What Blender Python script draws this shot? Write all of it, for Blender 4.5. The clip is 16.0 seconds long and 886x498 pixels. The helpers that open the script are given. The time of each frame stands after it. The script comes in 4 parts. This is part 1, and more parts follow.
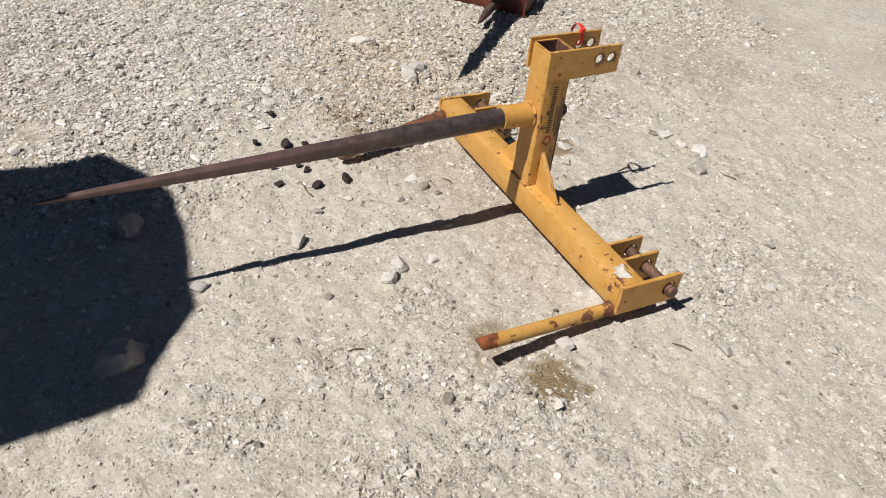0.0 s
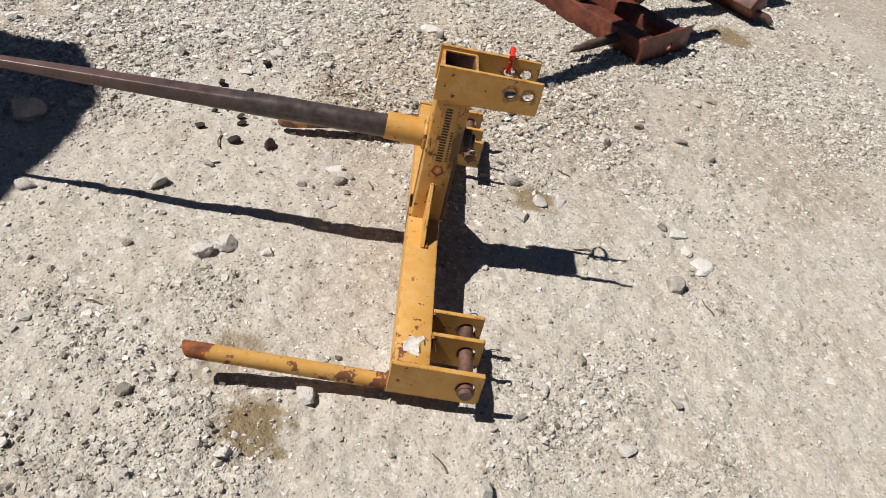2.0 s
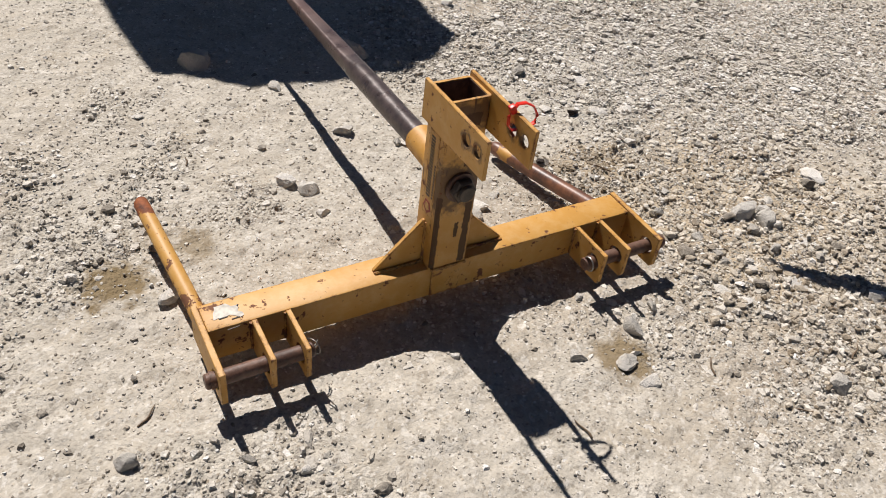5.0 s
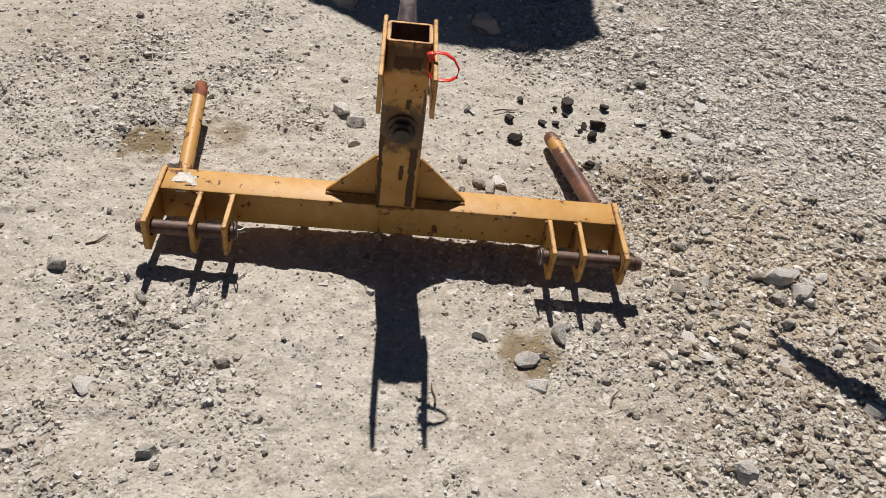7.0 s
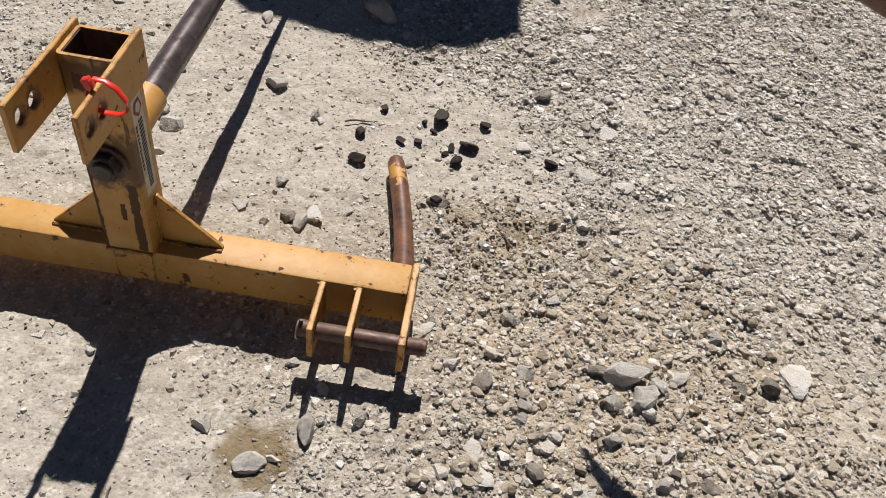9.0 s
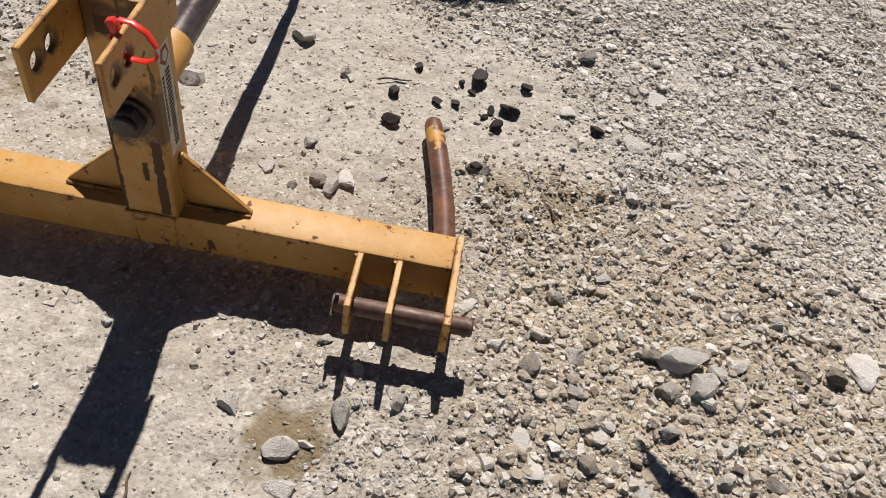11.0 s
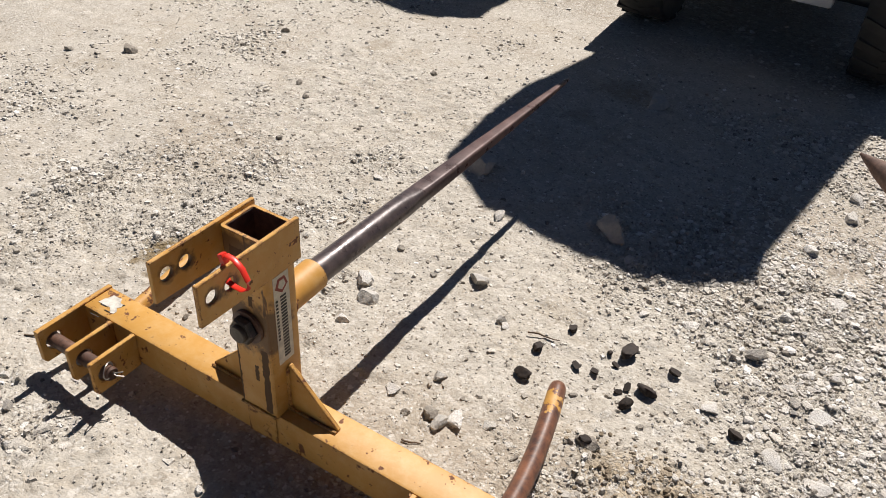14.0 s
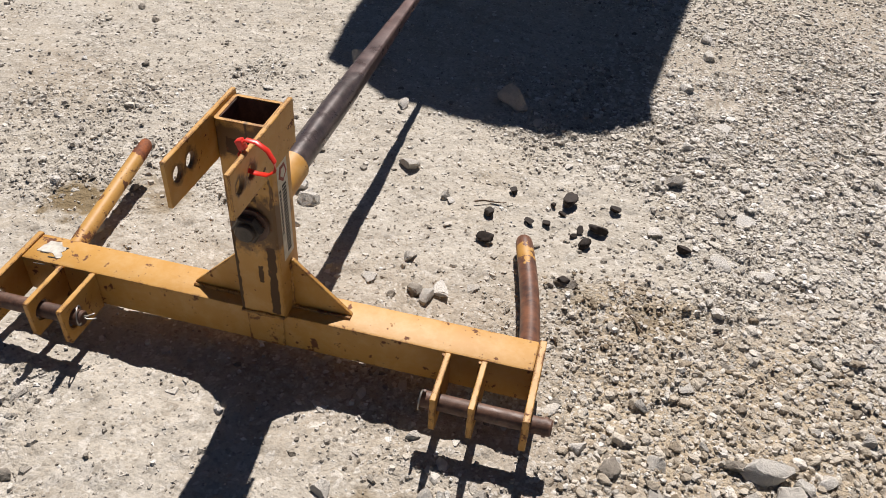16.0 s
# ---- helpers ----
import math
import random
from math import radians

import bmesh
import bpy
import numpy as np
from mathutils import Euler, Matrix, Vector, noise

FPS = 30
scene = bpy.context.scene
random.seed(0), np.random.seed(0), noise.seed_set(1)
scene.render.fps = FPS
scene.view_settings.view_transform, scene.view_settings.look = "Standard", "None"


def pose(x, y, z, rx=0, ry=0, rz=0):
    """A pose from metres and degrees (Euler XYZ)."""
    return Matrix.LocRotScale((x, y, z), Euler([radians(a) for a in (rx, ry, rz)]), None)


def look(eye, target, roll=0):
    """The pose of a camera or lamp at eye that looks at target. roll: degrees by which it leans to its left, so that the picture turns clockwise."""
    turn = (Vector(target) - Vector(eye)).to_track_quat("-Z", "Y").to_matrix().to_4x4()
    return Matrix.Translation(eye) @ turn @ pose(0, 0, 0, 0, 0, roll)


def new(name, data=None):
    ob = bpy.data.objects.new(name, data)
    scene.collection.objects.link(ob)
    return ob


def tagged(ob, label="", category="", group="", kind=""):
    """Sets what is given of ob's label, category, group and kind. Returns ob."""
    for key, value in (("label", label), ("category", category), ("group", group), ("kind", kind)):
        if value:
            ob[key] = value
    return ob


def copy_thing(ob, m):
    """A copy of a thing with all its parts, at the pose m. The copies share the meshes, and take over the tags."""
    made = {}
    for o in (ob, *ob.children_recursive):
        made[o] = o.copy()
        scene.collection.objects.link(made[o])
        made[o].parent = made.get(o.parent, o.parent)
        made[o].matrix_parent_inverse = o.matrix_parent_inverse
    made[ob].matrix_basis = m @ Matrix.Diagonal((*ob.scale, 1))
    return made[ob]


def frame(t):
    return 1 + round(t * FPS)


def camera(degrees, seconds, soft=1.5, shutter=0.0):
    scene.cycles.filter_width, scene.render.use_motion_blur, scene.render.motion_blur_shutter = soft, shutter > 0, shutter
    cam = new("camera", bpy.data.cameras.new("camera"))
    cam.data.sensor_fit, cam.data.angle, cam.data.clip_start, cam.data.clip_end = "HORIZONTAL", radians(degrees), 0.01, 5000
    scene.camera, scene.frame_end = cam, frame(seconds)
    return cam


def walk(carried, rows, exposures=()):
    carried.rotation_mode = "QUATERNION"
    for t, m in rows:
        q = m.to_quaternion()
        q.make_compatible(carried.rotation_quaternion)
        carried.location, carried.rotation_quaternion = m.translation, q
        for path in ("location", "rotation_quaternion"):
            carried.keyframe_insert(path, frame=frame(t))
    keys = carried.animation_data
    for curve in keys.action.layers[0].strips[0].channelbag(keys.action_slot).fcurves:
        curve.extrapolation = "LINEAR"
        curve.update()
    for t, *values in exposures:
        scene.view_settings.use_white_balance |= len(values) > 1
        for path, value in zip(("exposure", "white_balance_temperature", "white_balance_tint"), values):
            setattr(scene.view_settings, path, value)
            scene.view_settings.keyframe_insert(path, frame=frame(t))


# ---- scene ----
cam = camera(57.4, 16.0, soft=0.9)
PATH = [
    (0, (-1.567, 1.134, 1.336), (-0.201, 0.333, 0.115), 6.8),
    (0.5, (-1.535, 0.922, 1.297), (-0.149, 0.175, 0.064), 9.1),
    (1, (-1.504, 0.687, 1.294), (-0.074, 0.085, 0.033), 10.6),
    (1.5, (-1.578, 0.385, 1.292), (-0.087, -0.001, 0.015), 12.6),
    (2, (-1.536, 0.092, 1.285), (-0.003, -0.102, 0.016), 14.3),
    (2.5, (-1.399, -0.226, 1.304), (0.157, -0.124, 0.051), 14.0),
    (3, (-1.311, -0.505, 1.265), (0.256, -0.064, 0.103), 14.6),
    (3.5, (-1.224, -0.706, 1.288), (0.251, 0.023, 0.151), 12.2),
    (4, (-0.987, -0.842, 1.248), (0.365, 0.049, 0.073), 12.9),
    (4.5, (-0.818, -0.931, 1.238), (0.289, 0.158, -0.023), 11.5),
    (4.7, (-0.768, -1.008, 1.234), (0.227, 0.169, -0.042), 9.7),
    (6.8, (-0.104, -1.355, 1.231), (0.116, 0.1, -0.123), 8.5),
    (7, (-0.021, -1.404, 1.231), (0.134, 0.068, -0.114), 8.5),
    (7.5, (0.121, -1.423, 1.238), (0.162, 0.069, -0.093), 8.1),
    (8, (0.296, -1.319, 1.209), (0.258, 0.173, -0.123), 9.6),
    (8.5, (0.501, -1.096, 1.193), (0.449, 0.351, -0.187), 10.1),
    (8.7, (0.535, -1.023, 1.207), (0.516, 0.396, -0.203), 9.5),
    (10.8, (0.426, -0.902, 1.087), (0.516, 0.415, -0.416), 12.0),
    (11, (0.451, -0.902, 1.114), (0.476, 0.418, -0.388), 11.8),
    (11.5, (0.586, -0.888, 1.134), (0.288, 0.453, -0.32), 9.2),
    (12, (0.757, -0.85, 1.16), (0.147, 0.451, -0.231), 5.4),
    (12.5, (0.785, -0.839, 1.189), (0.025, 0.465, -0.123), 5.0),
    (13, (0.792, -0.835, 1.201), (-0.032, 0.503, -0.037), 5.6),
    (13.5, (0.787, -0.818, 1.23), (-0.042, 0.555, 0.035), 4.9),
    (14, (0.776, -0.791, 1.253), (-0.028, 0.605, 0.067), 3.8),
    (14.5, (0.767, -0.783, 1.254), (-0.014, 0.617, 0.058), 3.5),
    (15, (0.756, -0.802, 1.215), (0.009, 0.605, 0.006), 2.8),
    (15.5, (0.708, -0.849, 1.161), (0.105, 0.575, -0.108), 2.2),
    (16, (0.514, -1.002, 1.153), (0.199, 0.494, -0.136), 3.8),
]
walk(cam, [(t, look(eye, target, roll)) for t, eye, target, roll in PATH],
     exposures=[(0, 0.18, 6460, 10), (2.5, 0.23, 6450, 10), (3.5, 0.33, 6470, 10), (4.5, 0.29, 6560, 11), (7, 0.09, 6570, 11), (8.5, 0.12, 6570, 11),
                (11.5, 0.13, 6600, 12), (12.5, 0.23, 6570, 12), (14, 0.34, 6540, 11), (15.5, 0.33, 6540, 12), (16, 0.26, 6580, 12)])

# ---- light ----
SUN_WAY = Vector((-0.067, 0.722, 1.0)).normalized()
world = bpy.data.worlds.new("world")
scene.world = world
world.use_nodes = True
wn = world.node_tree.nodes
sky = wn.new("ShaderNodeTexSky")
sky.sky_type = "NISHITA"
sky.sun_disc = False
sky.air_density = 0.5
sky.dust_density = 0.2
sky.ozone_density = 3.0
sky.sun_elevation = math.asin(SUN_WAY.z)
sky.sun_rotation = math.atan2(SUN_WAY.x, SUN_WAY.y)
world.node_tree.links.new(sky.outputs["Color"], wn["Background"].inputs["Color"])
wn["Background"].inputs["Strength"].default_value = 0.032
sun = new("sun", bpy.data.lights.new("sun", "SUN"))
sun.data.energy = 5.0
sun.data.angle = radians(0.55)
sun.data.color = (1.0, 0.95, 0.905)
sun.matrix_world = look(SUN_WAY * 20, (0, 0, 0))


# ---- materials ----
class Nodes:
    """A small wrapper to write node trees briefly."""

    def __init__(self, name, rough=0.6, metal=0.0):
        self.mat = bpy.data.materials.new(name)
        self.mat.use_nodes = True
        self.tree = self.mat.node_tree
        self.bsdf = self.tree.nodes["Principled BSDF"]
        self.bsdf.inputs["Roughness"].default_value = rough
        self.bsdf.inputs["Metallic"].default_value = metal
        self.coord = self.tree.nodes.new("ShaderNodeTexCoord").outputs["Object"]

    def put(self, value, socket):
        if isinstance(value, bpy.types.NodeSocket):
            self.tree.links.new(value, socket)
        elif isinstance(value, (tuple, list)) and len(value) == 3 and len(socket.default_value) == 4:
            socket.default_value = (*value, 1)
        else:
            socket.default_value = value

    def noise(self, scale, detail=4.0, rough=0.55, vec=None, distort=0.0):
        n = self.tree.nodes.new("ShaderNodeTexNoise")
        self.put(vec or self.coord, n.inputs["Vector"])
        n.inputs["Scale"].default_value = scale
        n.inputs["Detail"].default_value = detail
        n.inputs["Roughness"].default_value = rough
        n.inputs["Distortion"].default_value = distort
        return n.outputs["Fac"]

    def voronoi(self, scale, feature="F1", vec=None):
        n = self.tree.nodes.new("ShaderNodeTexVoronoi")
        n.feature = feature
        self.put(vec or self.coord, n.inputs["Vector"])
        n.inputs["Scale"].default_value = scale
        return n.outputs

    def ramp(self, fac, *stops):
        n = self.tree.nodes.new("ShaderNodeValToRGB")
        self.put(fac, n.inputs["Fac"])
        el = n.color_ramp.elements
        while len(el) < len(stops):
            el.new(0.5)
        for e, (p, c) in zip(el, stops):
            e.position = p
            e.color = (c, c, c, 1) if isinstance(c, (int, float)) else (*c, 1)
        return n.outputs["Color"]

    def math(self, op, a, b=0.0, clamp=False):
        n = self.tree.nodes.new("ShaderNodeMath")
        n.operation = op
        n.use_clamp = clamp
        self.put(a, n.inputs[0])
        self.put(b, n.inputs[1])
        return n.outputs[0]

    def mix(self, fac, a, b, kind="MIX"):
        n = self.tree.nodes.new("ShaderNodeMix")
        n.data_type = "RGBA"
        n.blend_type = kind
        self.put(fac, n.inputs[0])
        self.put(a, n.inputs[6])
        self.put(b, n.inputs[7])
        return n.outputs[2]

    def vecmath(self, op, a, b):
        n = self.tree.nodes.new("ShaderNodeVectorMath")
        n.operation = op
        self.put(a, n.inputs[0])
        self.put(b, n.inputs[1])
        return n.outputs["Value"] if op in ("DISTANCE", "LENGTH") else n.outputs["Vector"]

    def axis(self, which):
        n = self.tree.nodes.new("ShaderNodeSeparateXYZ")
        self.put(self.coord, n.inputs[0])
        return n.outputs[which]

    def attribute(self, name):
        n = self.tree.nodes.new("ShaderNodeAttribute")
        n.attribute_name = name
        return n.outputs["Fac"]

    def geometry(self, out):
        return self.tree.nodes.new("ShaderNodeNewGeometry").outputs[out]

    def chance(self):
        return self.tree.nodes.new("ShaderNodeObjectInfo").outputs["Random"]

    def bump(self, height, strength=0.5, distance=0.005, after=None):
        n = self.tree.nodes.new("ShaderNodeBump")
        n.inputs["Strength"].default_value = strength
        n.inputs["Distance"].default_value = distance
        self.put(height, n.inputs["Height"])
        if after:
            self.put(after, n.inputs["Normal"])
        return n.outputs["Normal"]

    def done(self, color=None, rough=None, normal=None, metal=None):
        for value, key in ((color, "Base Color"), (rough, "Roughness"), (normal, "Normal"), (metal, "Metallic")):
            if value is not None:
                self.put(value, self.bsdf.inputs[key])
        return self.mat


# where old oil and water have soaked the dirt: x, y, radius, depth of tint
STAINS = [(-0.59, 0.25, 0.090, 0.92), (-0.40, 0.32, 0.065, 0.6), (0.31, -0.335, 0.080, 0.85), (0.71, 0.255, 0.06, 0.5), (0.56, 0.285, 0.05, 0.3),
          (1.75, -1.28, 0.13, 0.9), (-0.47, 0.36, 0.05, 0.4), (-0.04, 1.92, 0.11, 0.35), (-0.08, 1.61, 0.07, 0.3), (-0.99, 1.71, 0.07, 0.35)]


def ground_material():
    n = Nodes("gravelly dirt", 0.95)
    warp = n.vecmath("ADD", n.coord, n.ramp(n.noise(9, 3), (0, (-0.01, -0.01, 0)), (1, (0.03, 0.03, 0))))
    crinkle = n.vecmath("ADD", warp, n.ramp(n.noise(120, 3), (0, (-0.002, -0.002, 0)), (1, (0.002, 0.002, 0))))
    stony = n.attribute("stony")
    broad = n.math("ADD", n.math("MULTIPLY", n.noise(2.2, 5, 0.7), 0.5), n.math("MULTIPLY", n.attribute("grey"), 0.5))
    dirt = n.mix(n.ramp(n.noise(14, 6, 0.7), (0.3, 0), (0.7, 1)), (0.385, 0.350, 0.293), (0.530, 0.490, 0.421))
    dirt = n.mix(n.ramp(n.noise(5, 5, 0.7), (0.47, 0), (0.66, 0.62)), dirt, (0.38, 0.325, 0.248))
    grey = n.mix(n.ramp(n.noise(34, 5, 0.7), (0.35, 0), (0.7, 1)), (0.285, 0.240, 0.182), (0.480, 0.425, 0.350))
    base = n.mix(n.ramp(broad, (0.36, 0), (0.60, 1)), dirt, grey)
    earth = n.math("ADD", n.attribute("earthy"), n.math("MULTIPLY", n.math("SUBTRACT", n.noise(11, 5, 0.7), 0.5), 1.1))
    base = n.mix(n.ramp(earth, (0.30, 0), (0.75, 0.85)), base, n.mix(n.noise(40, 4, 0.7), (0.33, 0.260, 0.172), (0.53, 0.445, 0.33)))
    grain = n.voronoi(115, vec=crinkle)
    shade = n.tree.nodes.new("ShaderNodeSeparateColor")
    n.put(grain["Color"], shade.inputs[0])
    # clustered brown crumbs, which also stand in for small shadow specks
    crumb_shade = n.math("MULTIPLY", n.math("MULTIPLY", n.ramp(shade.outputs[0], (0.70, 0), (0.74, 1)), n.ramp(grain["Distance"], (0.30, 1), (0.46, 0))), n.ramp(n.noise(7, 4, 0.7), (0.40, 0.25), (0.60, 0.95)))
    base = n.mix(n.math("MULTIPLY", crumb_shade, n.math("ADD", n.math("MULTIPLY", stony, 0.4), 0.6)), base, n.mix(shade.outputs[1], (0.20, 0.155, 0.102), (0.47, 0.40, 0.31)))
    rich = n.math("ADD", n.math("MULTIPLY", stony, 0.35), 0.65)
    chips = None
    for scale, amount, least in ((30, 0.45, 0.84), (62, 0.75, 0.70), (130, 0.85, 0.5)):
        v = n.voronoi(scale, vec=crinkle)
        edge = n.voronoi(scale, "DISTANCE_TO_EDGE", vec=crinkle)["Distance"]
        split = n.tree.nodes.new("ShaderNodeSeparateColor")
        n.put(v["Color"], split.inputs[0])
        tone = n.ramp(split.outputs[1], (0.0, (0.22, 0.188, 0.145)), (0.25, (0.36, 0.325, 0.272)), (0.6, (0.49, 0.455, 0.40)), (1.0, (0.66, 0.63, 0.575)))
        cell = n.math("MULTIPLY", n.ramp(edge, (0.07, 0), (0.13, 1)), n.ramp(split.outputs[0], (least, 0), (least + 0.02, 1)))
        base = n.mix(n.math("MULTIPLY", n.math("MULTIPLY", cell, amount), rich), base, tone)
        lift = n.math("MULTIPLY", cell, 40.0 / scale)
        chips = lift if chips is None else n.math("MAXIMUM", chips, lift)
    # fine mottling; its dark end paints in the shade between grit grains
    speck_shade = n.ramp(n.noise(170, 5, 0.8), (0.34, 0.50), (0.47, 0.96), (0.70, 1.15))
    base = n.mix(n.math("ADD", n.math("MULTIPLY", stony, 0.4), 0.6), base, n.mix(1.0, base, speck_shade, "MULTIPLY"))
    for x, y, r, amount in STAINS:
        d = n.math("DIVIDE", n.vecmath("DISTANCE", warp, (x, y, 0)), r)
        d = n.math("ADD", d, n.math("MULTIPLY", n.math("SUBTRACT", n.noise(26, 4, 0.6), 0.5), 1.7))
        base = n.mix(n.math("MULTIPLY", n.ramp(d, (0.55, 1), (1.05, 0)), amount), base, (0.185, 0.132, 0.062))
    grains = n.math("ADD", n.math("MULTIPLY", n.math("SUBTRACT", 0.6, grain["Distance"]), 0.34), n.math("MULTIPLY", n.math("SUBTRACT", 0.6, n.voronoi(260, vec=crinkle)["Distance"]), 0.17))
    relief = n.math("ADD", n.math("ADD", n.math("MULTIPLY", n.noise(70, 4, 0.65), 0.38), n.math("MULTIPLY", crumb_shade, 0.12)), grains)
    relief = n.math("ADD", relief, n.math("MULTIPLY", chips, 0.10))
    relief = n.math("MULTIPLY", relief, n.math("ADD", n.math("MULTIPLY", stony, 0.6), 0.4))
    return n.done(base, 0.95, n.bump(relief, 1.0, 0.0085))


def stone_material(name, stops, per_island, unit=1.0, dust=0.6):
    """unit: metres that one unit of the mesh stands for; dust: how much pale dust clings to it."""
    n = Nodes(name, 0.88)
    pick = n.geometry("Random Per Island") if per_island else n.chance()
    tone = n.ramp(pick, *stops)
    veins = n.ramp(n.noise(60 * unit, 6, 0.7), (0.3, 0.84), (0.7, 1.10))
    dusty = n.ramp(n.noise(18 * unit, 4, 0.6), (0.45, 0), (0.65, dust))
    tone = n.mix(dusty, tone, (0.62, 0.565, 0.475))
    return n.done(n.mix(1.0, tone, veins, "MULTIPLY"), 0.88, n.bump(n.noise(110 * unit, 6, 0.7), 0.9, 0.006 if unit == 1 else 0.004))


GRAVEL_TONES = ((0.0, (0.15, 0.128, 0.10)), (0.15, (0.30, 0.268, 0.225)), (0.40, (0.47, 0.430, 0.37)), (0.70, (0.60, 0.560, 0.495)), (0.90, (0.72, 0.69, 0.63)), (1.0, (0.86, 0.84, 0.80)))
RUBBLE_TONES = ((0.0, (0.18, 0.138, 0.09)), (0.15, (0.34, 0.28, 0.205)), (0.5, (0.49, 0.425, 0.335)), (0.8, (0.62, 0.56, 0.47)), (1.0, (0.78, 0.73, 0.65)))
GRIT_TONES = ((0.0, (0.22, 0.188, 0.145)), (0.12, (0.34, 0.300, 0.245)), (0.40, (0.47, 0.430, 0.365)), (0.85, (0.60, 0.560, 0.49)), (1.0, (0.82, 0.80, 0.75)))
CRUSHED_TONES = ((0.0, (0.25, 0.232, 0.208)), (0.15, (0.46, 0.43, 0.39)), (0.6, (0.63, 0.592, 0.54)), (0.85, (0.74, 0.705, 0.655)), (1.0, (0.88, 0.86, 0.825)))
CLOD_TONES = ((0.0, (0.15, 0.112, 0.07)), (0.5, (0.27, 0.212, 0.142)), (1.0, (0.42, 0.350, 0.255)))
CHIP_TONES = ((0.0, (0.40, 0.370, 0.325)), (0.25, (0.54, 0.50, 0.44)), (0.6, (0.63, 0.59, 0.525)), (0.93, (0.71, 0.675, 0.615)), (1.0, (0.86, 0.84, 0.80)))


def paint_material(name, wear, streaks=0.0, grease=(), bare=None, band=False, tip=None, under=((0.070, 0.026, 0.012), (0.22, 0.085, 0.034))):
    """Yellow enamel, dusty and chipped to rust. bare: (y of full paint, y of bare steel) along a prong."""
    n = Nodes(name, 0.5)
    tone = n.mix(n.ramp(n.noise(7, 4, 0.6), (0.3, 0), (0.7, 1)), (0.475, 0.240, 0.045), (0.575, 0.310, 0.072))
    dust = n.ramp(n.noise(28, 5, 0.7), (0.45, 0), (0.85, 0.45))
    tone = n.mix(dust, tone, (0.60, 0.43, 0.23))
    rust = n.mix(n.ramp(n.noise(24, 6, 0.75), (0.34, 0), (0.66, 1)) if band else n.noise(90, 4), *under)
    level_of = n.math("ADD", n.noise(38, 6, 0.62), n.math("MULTIPLY", n.noise(6, 2), 0.35))
    if bare:
        y0, y1 = bare
        if band:
            rise = n.math("DIVIDE", n.math("ABSOLUTE", n.math("SUBTRACT", n.axis("Y"), y0)), y1, True)
        else:
            rise = n.math("DIVIDE", n.math("SUBTRACT", n.axis("Y"), y0), y1 - y0, True)
        level_of = n.math("ADD", n.math("ADD", n.math("MULTIPLY", n.noise(16 if band else 30, 6, 0.68), 0.9), 0.26), n.math("MULTIPLY", rise, 0.42))
    soft = n.tree.nodes.new("ShaderNodeBevel")
    soft.samples = 4
    soft.inputs["Radius"].default_value = 0.007
    dot = n.tree.nodes.new("ShaderNodeVectorMath")
    dot.operation = "DOT_PRODUCT"
    n.put(soft.outputs[0], dot.inputs[0])
    n.put(n.geometry("True Normal"), dot.inputs[1])
    edge = n.ramp(n.math("SUBTRACT", 1.0, dot.outputs["Value"]), (0.01, 0), (0.14, 0.17))
    if not bare:
        level_of = n.math("ADD", level_of, edge)
    chips = n.ramp(level_of, (0.850 - wear, 0), (0.872 - wear, 1))
    small = n.math("ADD", n.noise(95, 4, 0.6), n.math("MULTIPLY", n.noise(12, 3), 0.4))
    chips = n.math("MAXIMUM", chips, n.ramp(small, (0.885, 0), (0.905, 1)))
    drip = n.ramp(n.noise(11, 5, 0.7, distort=0.8), (0.60, 0), (0.80, 0.5))
    color = n.mix(drip, tone, (0.36, 0.165, 0.038))
    marks = []
    if streaks:
        squeeze = n.vecmath("MULTIPLY", n.coord, (1, 1, 0.16))
        s = n.math("ADD", n.noise(55, 5, 0.65, vec=squeeze), n.math("MULTIPLY", n.noise(9, 3), 0.3))
        color = n.mix(n.ramp(s, (0.79 - streaks, 0), (0.83 - streaks, 0.9)), color, (0.10, 0.050, 0.022))
    if streaks:
        across, up, back = n.axis("X"), n.axis("Z"), n.axis("Y")
        wob = n.math("MULTIPLY", n.math("SUBTRACT", n.noise(70, 5, 0.65), 0.5), 0.018)
        for cx, half, z0, z1 in ((0.031, 0.0075, 0.135, 0.285), (-0.035, 0.0055, 0.130, 0.310), (0.010, 0.0045, 0.205, 0.240), (0.012, 0.005, 0.375, 0.398), (0.004, 0.026, 0.462, 0.488)):
            inside = n.math("LESS_THAN", n.math("ABSOLUTE", n.math("ADD", n.math("SUBTRACT", across, cx), n.math("MULTIPLY", wob, 0.7))), half)
            tall = n.math("LESS_THAN", n.math("ABSOLUTE", n.math("ADD", n.math("SUBTRACT", up, (z0 + z1) / 2), wob)), (z1 - z0) / 2)
            there = n.math("MULTIPLY", n.math("MULTIPLY", inside, tall), n.math("LESS_THAN", back, -0.072))
            color = n.mix(n.math("MULTIPLY", there, 0.92), color, (0.050, 0.025, 0.013))
            marks.append(there)
    if grease:
        for cy, cz, r in grease:
            flat = n.vecmath("MULTIPLY", n.coord, (0, 1, 1))
            d = n.math("DIVIDE", n.vecmath("DISTANCE", flat, (0, cy, cz)), r)
            d = n.math("ADD", d, n.math("MULTIPLY", n.math("SUBTRACT", n.noise(60, 4, 0.6), 0.5), 1.6))
            color = n.mix(n.ramp(d, (0.6, 0.85), (1.0, 0)), color, (0.085, 0.045, 0.022))
    color = n.mix(chips, color, rust)
    for mark in marks:
        chips = n.math("MAXIMUM", chips, mark)
